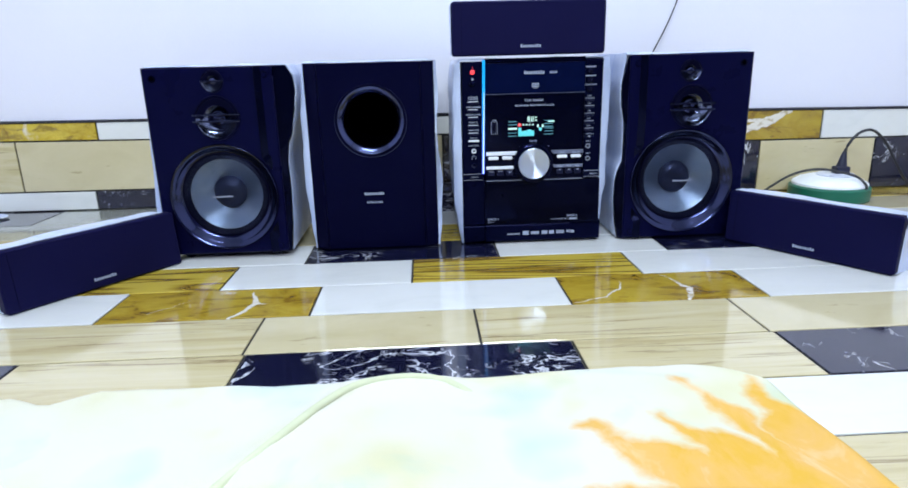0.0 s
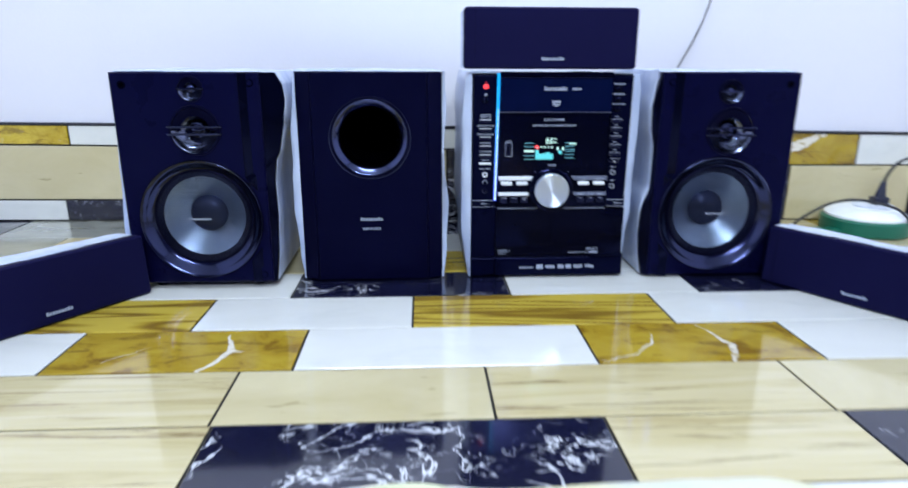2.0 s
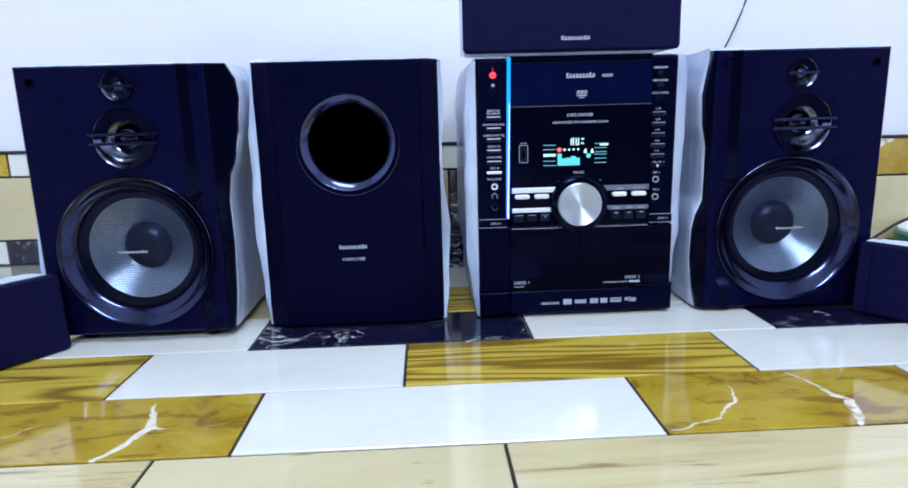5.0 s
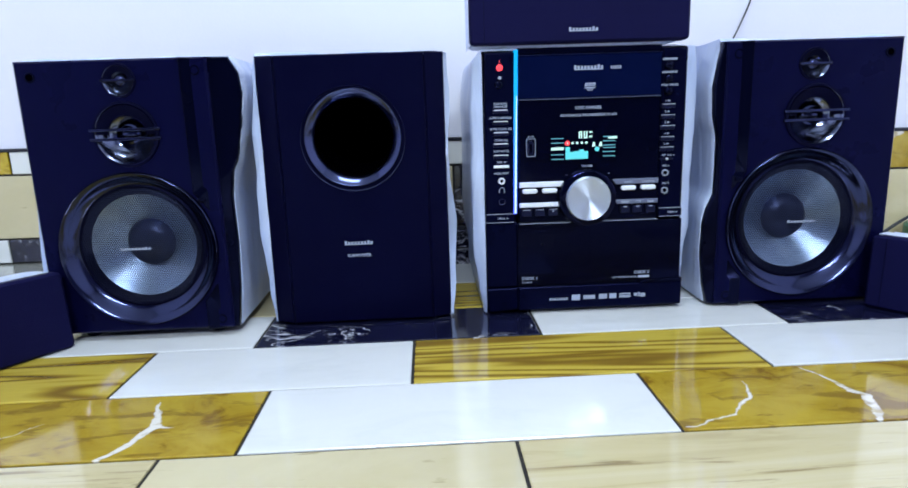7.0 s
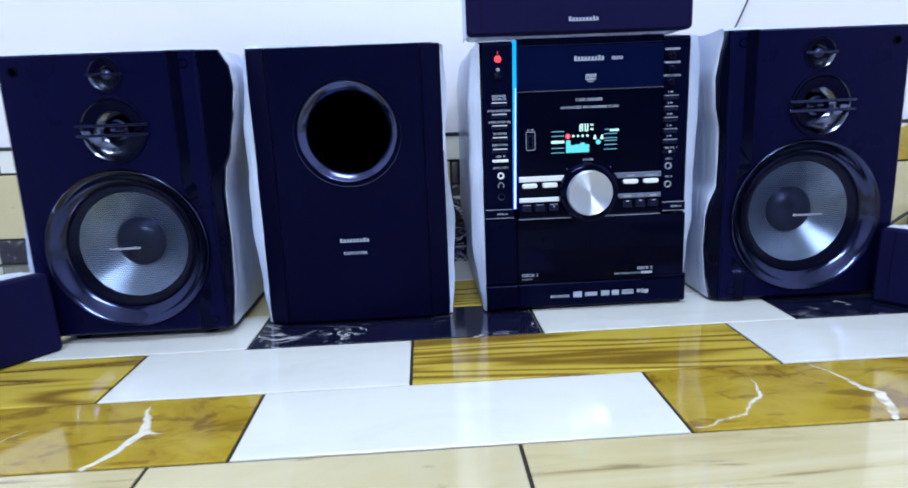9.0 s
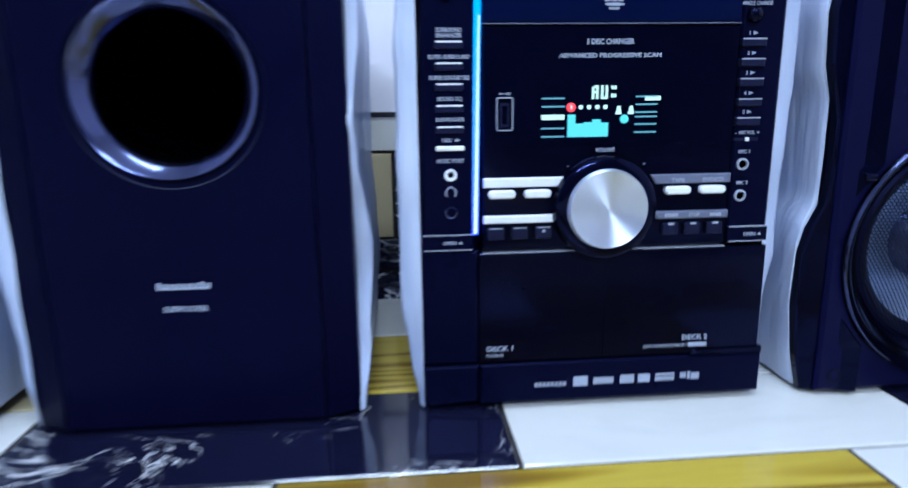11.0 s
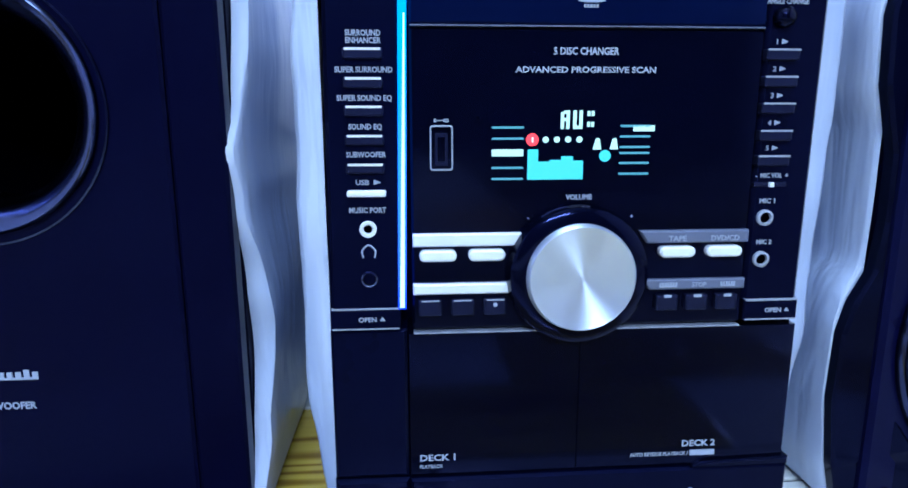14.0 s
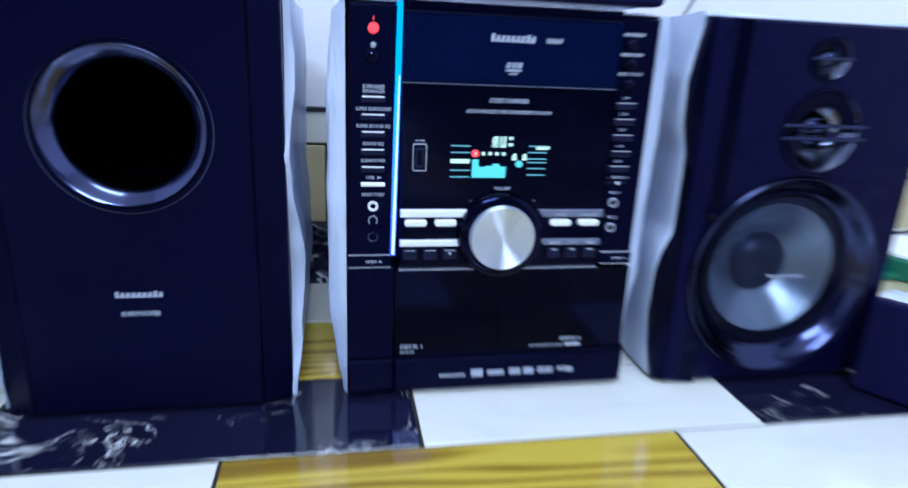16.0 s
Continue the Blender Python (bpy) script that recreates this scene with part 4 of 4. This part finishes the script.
    knob = part("volume_knob", lathe(kx, kz, [(0.0362, 0.002), (0.0362, -0.004), (0.0350, -0.0080), (0.0315, -0.0100), (0.0275, -0.0100)], 96), GLOSS, mu, "black glossy collar", 40)
    bm = lathe(0, 0, [(0.0275, 0.002), (0.0275, -0.0110), (0.0270, -0.0140), (0.0262, -0.0150), (0.0256, -0.0147), (0, -0.0147)], 96)
    face = part("knob_face", bm, KNOB, knob, "spun silver metal face", 35)
    face.location = (kx, 0, kz)

    # right column
    right = part("right_column", plate([(0.2172, 0.121), (0.2470, 0.121), (0.2480, 0.326), (0.2172, 0.326)], 0.001, 0.03, (), 0.002), BLACK, mu)
    for i, z in enumerate((0.3050, 0.2900, 0.2748)):
        part("round_button", lathe(0.2245, z, [(0.0052, 0.003), (0.0050, -0.0030), (0.0030, -0.0048), (0, -0.0052)], 28), GLOSS, right, smooth=60)
    for z, wd in ((0.3130, 0.018), (0.2977, 0.019), (0.2826, 0.021)):
        if z < 0.29:
            letters("word_print", "ANGLE CHANGE", 0.2262, z, 0.0025, right, 0.0004, wd)
        else:
            comb("word_print", 0.2262 - wd / 2, 0.2262 + wd / 2, z - 0.0012, z + 0.0012, 10, right, PRINT, 0.0002)
    for i, z in enumerate((0.2590, 0.2460, 0.2330, 0.2195, 0.2068)):
        b = part("button", box(0.2165, 0.2335, -0.0026, 0.004, z - 0.0045, z + 0.0008, 0.0009), DIMKEY, right)
        bars("edge_line", [(0.2168, 0.2332, z + 0.0000, z + 0.0009)], b, DIMPRINT, -0.0029)
        letters("word_print", str(i + 1), 0.2225, z + 0.0045, 0.0025, right, 0.0004)
        tri = bmesh.new()
        tri.faces.new([tri.verts.new((x, 0.0002, zz)) for x, zz in ((0.2248, z + 0.0031), (0.2283, z + 0.0045), (0.2248, z + 0.0059))])
        part("arrow", tri, PRINT, right)
    letters("word_print", "MIC VOL", 0.2260, 0.1972, 0.0024, right, 0.0004, 0.0115)
    letters("word_print", "-", 0.2182, 0.1972, 0.0024, right, 0.0004)
    letters("word_print", "+", 0.2342, 0.1972, 0.0024, right, 0.0004)
    part("slider", box(0.2172, 0.2345, 0.0002, 0.004, 0.1914, 0.1936, 0.0005), DIMKEY, right)
    part("slider_knob", box(0.2248, 0.2272, -0.0015, 0.004, 0.1912, 0.1938, 0.0005), SILVER, right)
    for word, zt, zj in (("MIC 1", 0.1840, 0.1752), ("MIC 2", 0.1622, 0.1530)):
        letters("word_print", word, 0.2255, zt, 0.0024, right, 0.0004, 0.0082)
        part("jack", lathe(0.2245, zj, [(0.0042, 0.003), (0.0042, -0.0008), (0.0030, -0.0012), (0.0022, 0.004), (0, 0.004)], 28), DIMPRINT, right, "grey ringed socket", 60)
        # again a flat near-black disc in place of the opening's shade
        part("jack_hole_shade", lathe(0.2245, zj, [(0.0025, 0.0), (0, 0.0)], 20), HOLE_SHADE, right)

    # door seams, decks and plinth
    for x0, x1 in ((0.0010, 0.0365), (0.2172, 0.2468)):
        part("door_strip", plate(rect(x0, x1, 0.1196, 0.1308), -0.0008, 0.02, (), 0.0006), BLACK, mu)
        for z in (0.1200, 0.1306):
            part("seam_line", box(x0 + 0.0008, x1 - 0.0008, -0.0014, 0.01, z - 0.0003, z + 0.0003), DIMPRINT, mu)
        letters("word_print", "OPEN", (x0 + x1) / 2 + 0.001, 0.1252, 0.0024, mu, -0.0016, 0.0090)
        tri = bmesh.new()
        c = (x0 + x1) / 2 + 0.0085
        tri.faces.new([tri.verts.new((x, -0.0014, z)) for x, z in ((c - 0.0015, 0.1243), (c + 0.0015, 0.1243), (c, 0.1265))])
        part("arrow", tri, PRINT, mu)
    part("seam_line", box(0.0430, 0.2160, -0.0004, 0.01, 0.1163, 0.1169), DIMPRINT, mu)
    part("deck_door", plate(rect(0.0005, 0.0395, 0.0350, 0.1190), 0.0, 0.03, (), 0.0016), BLACK, mu)
    deck = part("deck_door", plate(rect(0.0402, 0.1304, 0.0350, 0.1160), 0.0010, 0.03, (), 0.0003), GLOSS, mu)
    deck2 = part("deck_door", plate(rect(0.1305, 0.2480, 0.0350, 0.1160), 0.0010, 0.03, (), 0.0003), GLOSS, mu)
    letters("word_print", "DECK 1", 0.0450, 0.0452, 0.0036, deck, 0.0004, 0.0190, align="LEFT")
    letters("word_print", "PLAYBACK", 0.0450, 0.0400, 0.0020, deck, 0.0004, 0.0125, DIMPRINT, "LEFT")
    letters("word_print", "DECK 2", 0.1990, 0.0478, 0.0036, deck2, 0.0004, 0.0190)
    letters("word_print", "AUTO REVERSE PLAYBACK /", 0.1770, 0.0418, 0.0021, deck2, 0.0004, 0.0330, DIMPRINT)
    bars("box_mark", [(0.1945, 0.2085, 0.0403, 0.0433)], deck2, PRINT, 0.0002)
    bm = plate([(0.004, 0.001), (0.040, 0.004), (0.040, 0.0335), (0.0, 0.0335), (0.0005, 0.006)], 0.0, 0.04, (), 0.002)
    part("plinth_end", bm, BLACK, mu)
    low = part("plinth", plate(rect(0.0405, 0.2505, 0.003, 0.0335), -0.0015, 0.04, (), 0.0014), BLACK, mu)
    part("plinth_ledge", plate([(0.1950, 0.0335), (0.2505, 0.0335), (0.2505, 0.0385), (0.2010, 0.0370)], -0.0020, 0.02, (), 0.0010), GLOSS, mu)
    L = -0.0019
    comb("plain_mark", 0.0800, 0.1040, 0.0150, 0.0180, 8, low, DIMPRINT, L)
    bars("plain_mark", [(0.1085, 0.1192, 0.0140, 0.0215)], low, PRINT, L)
    bars("plain_mark", [(0.1235, 0.1385, 0.0150, 0.0200)], low, DIMPRINT, L)
    bars("plain_mark", [(0.1435, 0.1540, 0.0145, 0.0210)], low, DIMPRINT, L)
    bars("plain_mark", [(0.1570, 0.1660, 0.0145, 0.0210)], low, PRINT, L)
    bars("plain_mark", [(0.1700, 0.1845, 0.0150, 0.0180), (0.1700, 0.1845, 0.0190, 0.0208)], low, DIMPRINT, L)
    bars("plain_mark", [(0.1890, 0.1935, 0.0165, 0.0205), (0.1945, 0.1965, 0.0155, 0.0215), (0.1972, 0.2035, 0.0150, 0.0200)], low, DIMPRINT, L)
    # the front mouldings are a little wider than the cabinet and stand clear of the floor
    for ob in mu.children:
        if ob.name.split(".")[0] not in ("cabinet", "plastic_wrap"):
            ob.scale.x, ob.location = 1.014, ob.location + Vector((0.0018, 0, 0.0022))
    for x in (0.03, 0.22):
        for y in (0.04, 0.29):
            part("foot", upright(x, y, [(0, 0), (0.010, 0), (0.010, 0.004), (0, 0.004)], 20), RUBBER, mu)


main_unit()


# ---- slim speakers ----
def slim_speaker(name, m, label, seed, group, width=0.268, h=0.092, depth=0.058):
    sp = thing(name, m, label, "loudspeaker", group)
    w = width / 2
    g = part("grille", plate(rect(-w, w, 0.0, h, 0.006), 0.0, 0.014, (), 0.003), GRILLE, sp, "dark violet cloth front")
    part("frame_edge", plate(rect(-w + 0.0005, w - 0.0005, 0.0005, h - 0.0005, 0.006), 0.0142, 0.020, (), 0.0004), MATTE, sp)
    part("end_line", box(-w + 0.017, -w + 0.0178, -0.0004, 0.004, 0.003, h - 0.003), MATTE, sp)
    part("cabinet", box(-w + 0.004, w - 0.004, 0.020, depth, 0.002, h - 0.003, 0.006), SILVER, sp, "pale silver back shell")
    film_wrap(sp, -w + 0.003, w - 0.003, 0.0018, h - 0.002, 0.017, depth + 0.004, seed, [(0, 0.002), (0.5, 0.003), (1, 0.002)], [(0, 0.002), (0.5, 0.003), (1, 0.002)], 0.0028, 0.6)
    word_mark(g, 0.004, 0.0155, 0.036, 0.0050)
    return sp


slim_speaker("center_speaker", pose(0.674, 1.412, 0.3370), "slim dark violet center speaker lying on the hi-fi unit", 21.0, "slim speakers", 0.266, 0.0895, 0.10)
slim_speaker("surround_speaker", pose(-0.0225, 1.248, 0, 0, 0, 55.3) @ pose(0, 0, 0.0015, -4), "slim dark violet surround speaker on its side on tiles", 25.0, "slim speakers", 0.280)
slim_speaker("surround_speaker", pose(1.1085, 1.264, 0, 0, 0, -57.3) @ pose(0, 0, 0.0015, -4), "slim dark violet surround speaker before the socket", 29.0, "slim speakers", 0.278)


# ---- round socket with plug and cables ----
def socket_block():
    cx, cy = 1.428, 1.695
    sk = thing("extension_socket", pose(cx, cy, 0), "round green and white extension socket on tiles", "extension socket")
    part("base", upright(0, 0, [(0, 0.0), (0.080, 0.0), (0.085, 0.004), (0.085, 0.030), (0.080, 0.034), (0.0, 0.034)]), GREEN, sk, "green round base", 40)
    bm = box(-0.150, -0.060, -0.040, -0.010, 0.0005, 0.013, 0.004)
    part("clip", bm, GREEN, sk, "green flat tongue")
    part("cover", upright(0, 0, [(0.079, 0.0342), (0.079, 0.039), (0.066, 0.048), (0.046, 0.054), (0.0, 0.056)]), IVORY, sk, "white domed top", 40)
    part("socket_plate", upright(0.012, 0.0, [(0.040, 0.052), (0.040, 0.0575), (0.036, 0.059), (0, 0.059)], 40), SILVER, sk, "grey round plate", 40)
    pl = thing("power_plug", pose(cx + 0.020, cy - 0.005, 0.0592), "dark blue-black moulded plug standing in the socket", "plug")
    bm = box(-0.016, 0.016, -0.012, 0.012, 0.0, 0.016, 0.003)
    part("body", bm, PLUG, pl)
    bm = bmesh.new()
    bmesh.ops.create_cone(bm, cap_ends=True, segments=20, radius1=0.0125, radius2=0.0050, depth=0.036)
    for v in bm.verts:
        v.co.z += 0.031
        v.co.x += 0.10 * max(0, v.co.z - 0.014)
        v.co.y *= 0.8
    part("neck", bm, PLUG, pl, smooth=40)
    part("cord", tube([(0.0035, 0, 0.046), (0.010, 0, 0.066), (0.030, 0, 0.090), (0.060, -0.002, 0.097), (0.092, -0.004, 0.072), (0.120, -0.008, 0.028), (0.148, -0.015, -0.018), (0.190, -0.030, -0.0555), (0.32, -0.05, -0.0565)], 0.0032), CABLE, pl)
    lead = thing("power_lead", pose(cx, cy, 0), "thin black lead arching over the green socket", "cable")
    part("cord", tube([(0.036, -0.078, 0.034), (0.034, -0.074, 0.046), (0.012, -0.060, 0.064), (-0.050, -0.04, 0.076), (-0.105, -0.03, 0.066), (-0.160, -0.03, 0.036), (-0.200, -0.035, 0.008), (-0.26, -0.04, 0.0035), (-0.36, 0.0, 0.0035)], 0.0028), CABLE, lead)


socket_block()
wire = thing("wall_wire", pose(0, 0, 0), "thin dark wire hanging down the white wall", "cable")
part("cord", tube([(x, wall_y(1.1) - 0.004, z) for x, z in ((1.104, 0.62), (1.100, 0.55), (1.093, 0.50), (1.0785, 0.443), (1.057, 0.39), (1.037, 0.35), (1.015, 0.30), (1.0, 0.2), (1.0, 0.01))], 0.0016), CABLE, wire)

# a scrap of white film on the floor by the wall
bm = bmesh.new()
bmesh.ops.create_grid(bm, x_segments=14, y_segments=10, size=1)
for v in bm.verts:
    a, b = v.co.x, v.co.y
    v.co = (0.075 * a * (1 - 0.3 * b * b), 0.045 * b * (1 - 0.35 * a), 0.004 + 0.016 * abs(noise.noise(Vector((a * 1.7, b * 1.9, 2.2)))) * (1.2 - a))
scrap = part("plastic_scrap", bm, FILM, None, smooth=60)
scrap.location = (-0.575, 1.785, 0.0)
tagged(scrap, "crumpled white plastic scrap lying on floor tiles", "plastic scrap")


# ---- quilt ----
def quilt():
    bm = bmesh.new()
    nx, ny = 150, 150
    rows = []

    def front(x):
        return 0.824 + 0.003 * math.sin(x * 19) + 0.005 * noise.noise(Vector((x * 12, 0.3, 0))) - 0.024 * max(0, 1 - abs(x - 0.150) / 0.04)

    for j in range(ny + 1):
        row = []
        for i in range(nx + 1):
            s, t = i / nx, j / ny
            t = 1 - (1 - t) ** 1.6
            s = 1 - (1 - s) ** 1.3
            xr = 0.809 + 0.008 * math.sin(t * 23)
            x = -0.85 + (xr + 0.85) * s
            yf = front(x)
            yf -= 0.05 * max(0.0, (x - 0.71) / 0.098) ** 2.2
            y = -1.0 + (yf + 1.0) * t
            d = min(max(yf - y, 0), max(xr - x, 0) * 1.0)
            prof = math.sqrt(max(0.0, 1 - (1 - min(1, d / 0.022)) ** 2))
            h = 0.049 + 0.006 * noise.noise(Vector((x * 7, y * 7, 1))) + 0.002 * noise.noise(Vector((x * 26, y * 22, 4)))
            near = min(((Vector((x, y)) - Vector(p)).dot(Vector((x, y)) - Vector(p)) for p in ridge_fine))
            h += 0.006 * math.exp(-near / (2 * 0.012 ** 2))
            row.append(bm.verts.new((x, y, 0.001 + h * prof)))
        rows.append(row)
    for a, b in zip(rows, rows[1:]):
        for i in range(nx):
            bm.faces.new((a[i], a[i + 1], b[i + 1], b[i]))
    return bm


ridge_base = [(0.348, 0.680), (0.373, 0.722), (0.395, 0.760), (0.421, 0.793), (0.463, 0.808), (0.500, 0.800)]
ridge_fine = [(a[0] + (b[0] - a[0]) * k / 4, a[1] + (b[1] - a[1]) * k / 4) for a, b in zip(ridge_base, ridge_base[1:]) for k in range(4)]
qu = thing("quilt", pose(0, 0, 0), "pale printed cotton quilt with an orange flower on floor", "quilt")
part("cover", quilt(), QUILT, qu, smooth=80)
rope = [(0.318, 0.630, 0.046), (0.348, 0.680, 0.0515), (0.373, 0.722, 0.0540), (0.395, 0.760, 0.0545), (0.421, 0.792, 0.0530), (0.463, 0.806, 0.0510), (0.500, 0.797, 0.0495), (0.530, 0.775, 0.041)]
part("piping", tube(rope, 0.0036, 10), PIPING, qu, "pale green fabric piping", smooth=60)


# ---- tiles of the wall band ----
def lerp3(x, a, b, c):
    return a + (b - a) * (x + 0.4) / 0.9 if x < 0.5 else b + (c - b) * (x - 0.5)


def top_z(x):
    return lerp3(x, 0.215, 0.209, 0.197)


def mid_z(x):
    return lerp3(x, 0.171, 0.162, 0.153)


def low_z(x):
    return lerp3(x, 0.0485, 0.047, 0.046)


def right_z(x):
    return 0.127


def wall_tile(x0, x1, lo, hi, kind):
    if max(hi(x0) - lo(x0), hi(x1) - lo(x1)) < 0.006:
        return
    g = 0.0019
    bm = bmesh.new()
    pts = [(x0 + g, lo(x0) + g), (x1 - g, lo(x1) + g), (x1 - g, hi(x1) - g), (x0 + g, hi(x0) - g)]
    cx, cz = (x0 + x1) / 2, (lo(x0) + hi(x0)) / 2
    face = [bm.verts.new((x - cx, wall_y(x) - 0.0090 - wall_y(cx), z - cz)) for x, z in inset(pts, 0.0008)]
    rim = [bm.verts.new((x - cx, wall_y(x) - 0.0082 - wall_y(cx), z - cz)) for x, z in pts]
    back = [bm.verts.new((x - cx, wall_y(x) - 0.001 - wall_y(cx), z - cz)) for x, z in pts]
    bm.faces.new(face)
    for a, b in ((face, rim), (rim, back)):
        for i in range(4):
            bm.faces.new((a[i], a[(i + 1) % 4], b[(i + 1) % 4], b[i]))
    # the veins of the tile materials lie in x and y, so the tile is laid flat and turned up
    turn = Matrix.Rotation(radians(90), 4, "X")
    bmesh.ops.transform(bm, matrix=turn.inverted(), verts=bm.verts)
    ob = part("tile", bm, TILES[kind], wall_north)
    ob.matrix_world = Matrix.Translation((cx, wall_y(cx), cz)) @ turn


def zero_z(x):
    return 0.001


backing = bmesh.new()
xs = [X0 + 0.002, -0.4, 0.5, 1.5, X1 - 0.002]
f = [[backing.verts.new((x, wall_y(x) - 0.0055, z)) for x in xs] for z in (0.0, 1.0)]
for v, x in zip(f[1], xs):
    v.co.z = top_z(x) - 0.001
k = [[backing.verts.new((v.co.x, v.co.y + 0.005, v.co.z)) for v in row] for row in f]
for i in range(4):
    backing.faces.new((f[0][i], f[0][i + 1], f[1][i + 1], f[1][i]))
    backing.faces.new((k[0][i], k[0][i + 1], k[1][i + 1], k[1][i]))
    backing.faces.new((f[1][i], f[1][i + 1], k[1][i + 1], k[1][i]))
part("grout", backing, GROUT, wall_north)
cap = bmesh.new()
ring = []
for x in xs:
    y, z = wall_y(x), top_z(x)
    ring.append([cap.verts.new((x, y - a, z + b)) for a, b in ((0.0005, -0.001), (0.011, -0.001), (0.011, 0.004), (0.0005, 0.0045))])
for a, b in zip(ring, ring[1:]):
    for i in range(4):
        cap.faces.new((a[i], a[(i + 1) % 4], b[(i + 1) % 4], b[i]))
tagged(part("trim", cap, TRIM), "thin black trim strip along the tiled wall band", "trim", kind="structure")

for lo, hi, row in (
    (mid_z, top_z, [(X0 + 0.004, "white"), (-1.0, "beige"), (-0.65, "marble"), (-0.290, "white"), (0.15, "marble"), (0.42, "white"), (0.95, "")]),
    (low_z, mid_z, [(X0 + 0.004, "beige"), (-0.90, "streak"), (-0.490, "beige"), (-0.10, "streak"), (0.26, "beige"), (0.533, "black"), (0.95, "")]),
    (zero_z, low_z, [(X0 + 0.004, "black"), (-0.75, "white"), (-0.318, "black"), (0.05, "white"), (0.35, "black"), (0.95, "")]),
    (right_z, top_z, [(0.95, "splashed"), (1.454, "white"), (1.95, "black"), (X1 - 0.004, "")]),
    (zero_z, right_z, [(0.95, "black"), (1.308, "beige"), (1.592, "black"), (1.95, "white"), (X1 - 0.004, "")]),
):
    for (a, kind), (b, _) in zip(row, row[1:]):
        wall_tile(a, b, lo, hi, kind)


# ---- floor tiles ----
def floor_tile(x0, x1, y0, y1, kind):
    g, c = 0.0015, 0.0009
    hx, hy, cx, cy = (x1 - x0) / 2 - g, (y1 - y0) / 2 - g, (x0 + x1) / 2, (y0 + y1) / 2
    dz = random.uniform(-0.0002, 0.0002)
    bm = bmesh.new()
    rows = [[bm.verts.new((sx * (hx - e), sy * (hy - e), z)) for sx, sy in ((-1, -1), (1, -1), (1, 1), (-1, 1))] for e, z in ((c, dz), (0, dz - 0.0006), (0, -0.006))]
    bm.faces.new(rows[0])
    for a, b in zip(rows, rows[1:]):
        for i in range(4):
            bm.faces.new((a[i], a[(i + 1) % 4], b[(i + 1) % 4], b[i]))
    ob = part("tile", bm, TILES[kind], floor)
    ob.location = (cx, cy, 0)


KNOWN = {
    3: [(-0.40, "grey"), (0.05, "wood"), (0.30, "black"), (0.70, "beige"), (1.10, "streak"), (1.36, "wood"), (1.72, "white"), (2.0, "")],
    2: [(-0.55, "grey"), (-0.245, "streak"), (0.30, "white"), (0.66, "streak"), (1.02, "beige"), (1.42, "beige"), (1.75, "")],
    1: [(-0.50, "streak"), (-0.10, "beige"), (0.33, "wood"), (0.68, "white"), (1.00, "streak"), (1.30, "white"), (1.66, "")],
    0: [(-0.42, "black"), (-0.08, "white"), (0.274, "black"), (0.612, "white"), (0.912, "black"), (1.20, "white"), (1.55, "")],
    -1: [(-0.52, "white"), (-0.19, "wood"), (0.164, "white"), (0.461, "wood"), (0.826, "white"), (1.17, "wood"), (1.50, "")],
    -2: [(-0.33, "white"), (0.031, "forked"), (0.322, "white"), (0.686, "crossed"), (0.968, "white"), (1.32, "marble"), (1.65, "")],
    -3: [(-0.45, "beige"), (-0.10, "streak"), (0.262, "beige"), (0.548, "streak"), (0.904, "beige"), (1.25, "streak"), (1.60, "")],
    -4: [(-0.35, "black"), (0.004, "streak"), (0.266, "black"), (0.658, "streak"), (0.909, "black"), (1.25, "streak"), (1.60, "")],
    -5: [(-0.30, "beige"), (0.10, "white"), (0.47, "wood"), (0.80, "white"), (1.16, "beige"), (1.50, "")],
    -6: [(-0.40, "wood"), (0.02, "beige"), (0.36, "streak"), (0.75, "streak"), (1.12, "wood"), (1.50, "")],
}
EDGES = {4: 1.92, 3: 1.700, 2: 1.577, 1: 1.450, 0: 1.334, -1: 1.214, -2: 1.095, -3: 0.979, -4: 0.866, -5: 0.757}
rng = random.Random(7)
kinds = ("white", "beige", "streak", "wood", "marble", "black")
for row in range(3, -32, -1):
    ya = EDGES.get(row, 0.757 - 0.115 * (-5 - row))
    yb = EDGES.get(row + 1, 0.757 - 0.115 * (-6 - row))
    if ya < Y0:
        break
    line = KNOWN.get(row, [(-0.1 - rng.random() * 0.3, "beige"), (0.25, "")])
    joints = [x for x, _ in line]
    sorts = [k for _, k in line[:-1]]
    while joints[0] > X0:
        joints.insert(0, max(X0, joints[0] - rng.uniform(0.36, 0.46)))
        sorts.insert(0, rng.choice([k for k in kinds if k != sorts[0]]))
    while joints[-1] < X1:
        joints.append(min(X1, joints[-1] + rng.uniform(0.36, 0.46)))
        sorts.append(rng.choice([k for k in kinds if k != sorts[-1]]))
    for a, b, kind in zip(joints, joints[1:], sorts):
        if b - a > 0.02:
            floor_tile(a, b, ya, yb, kind)
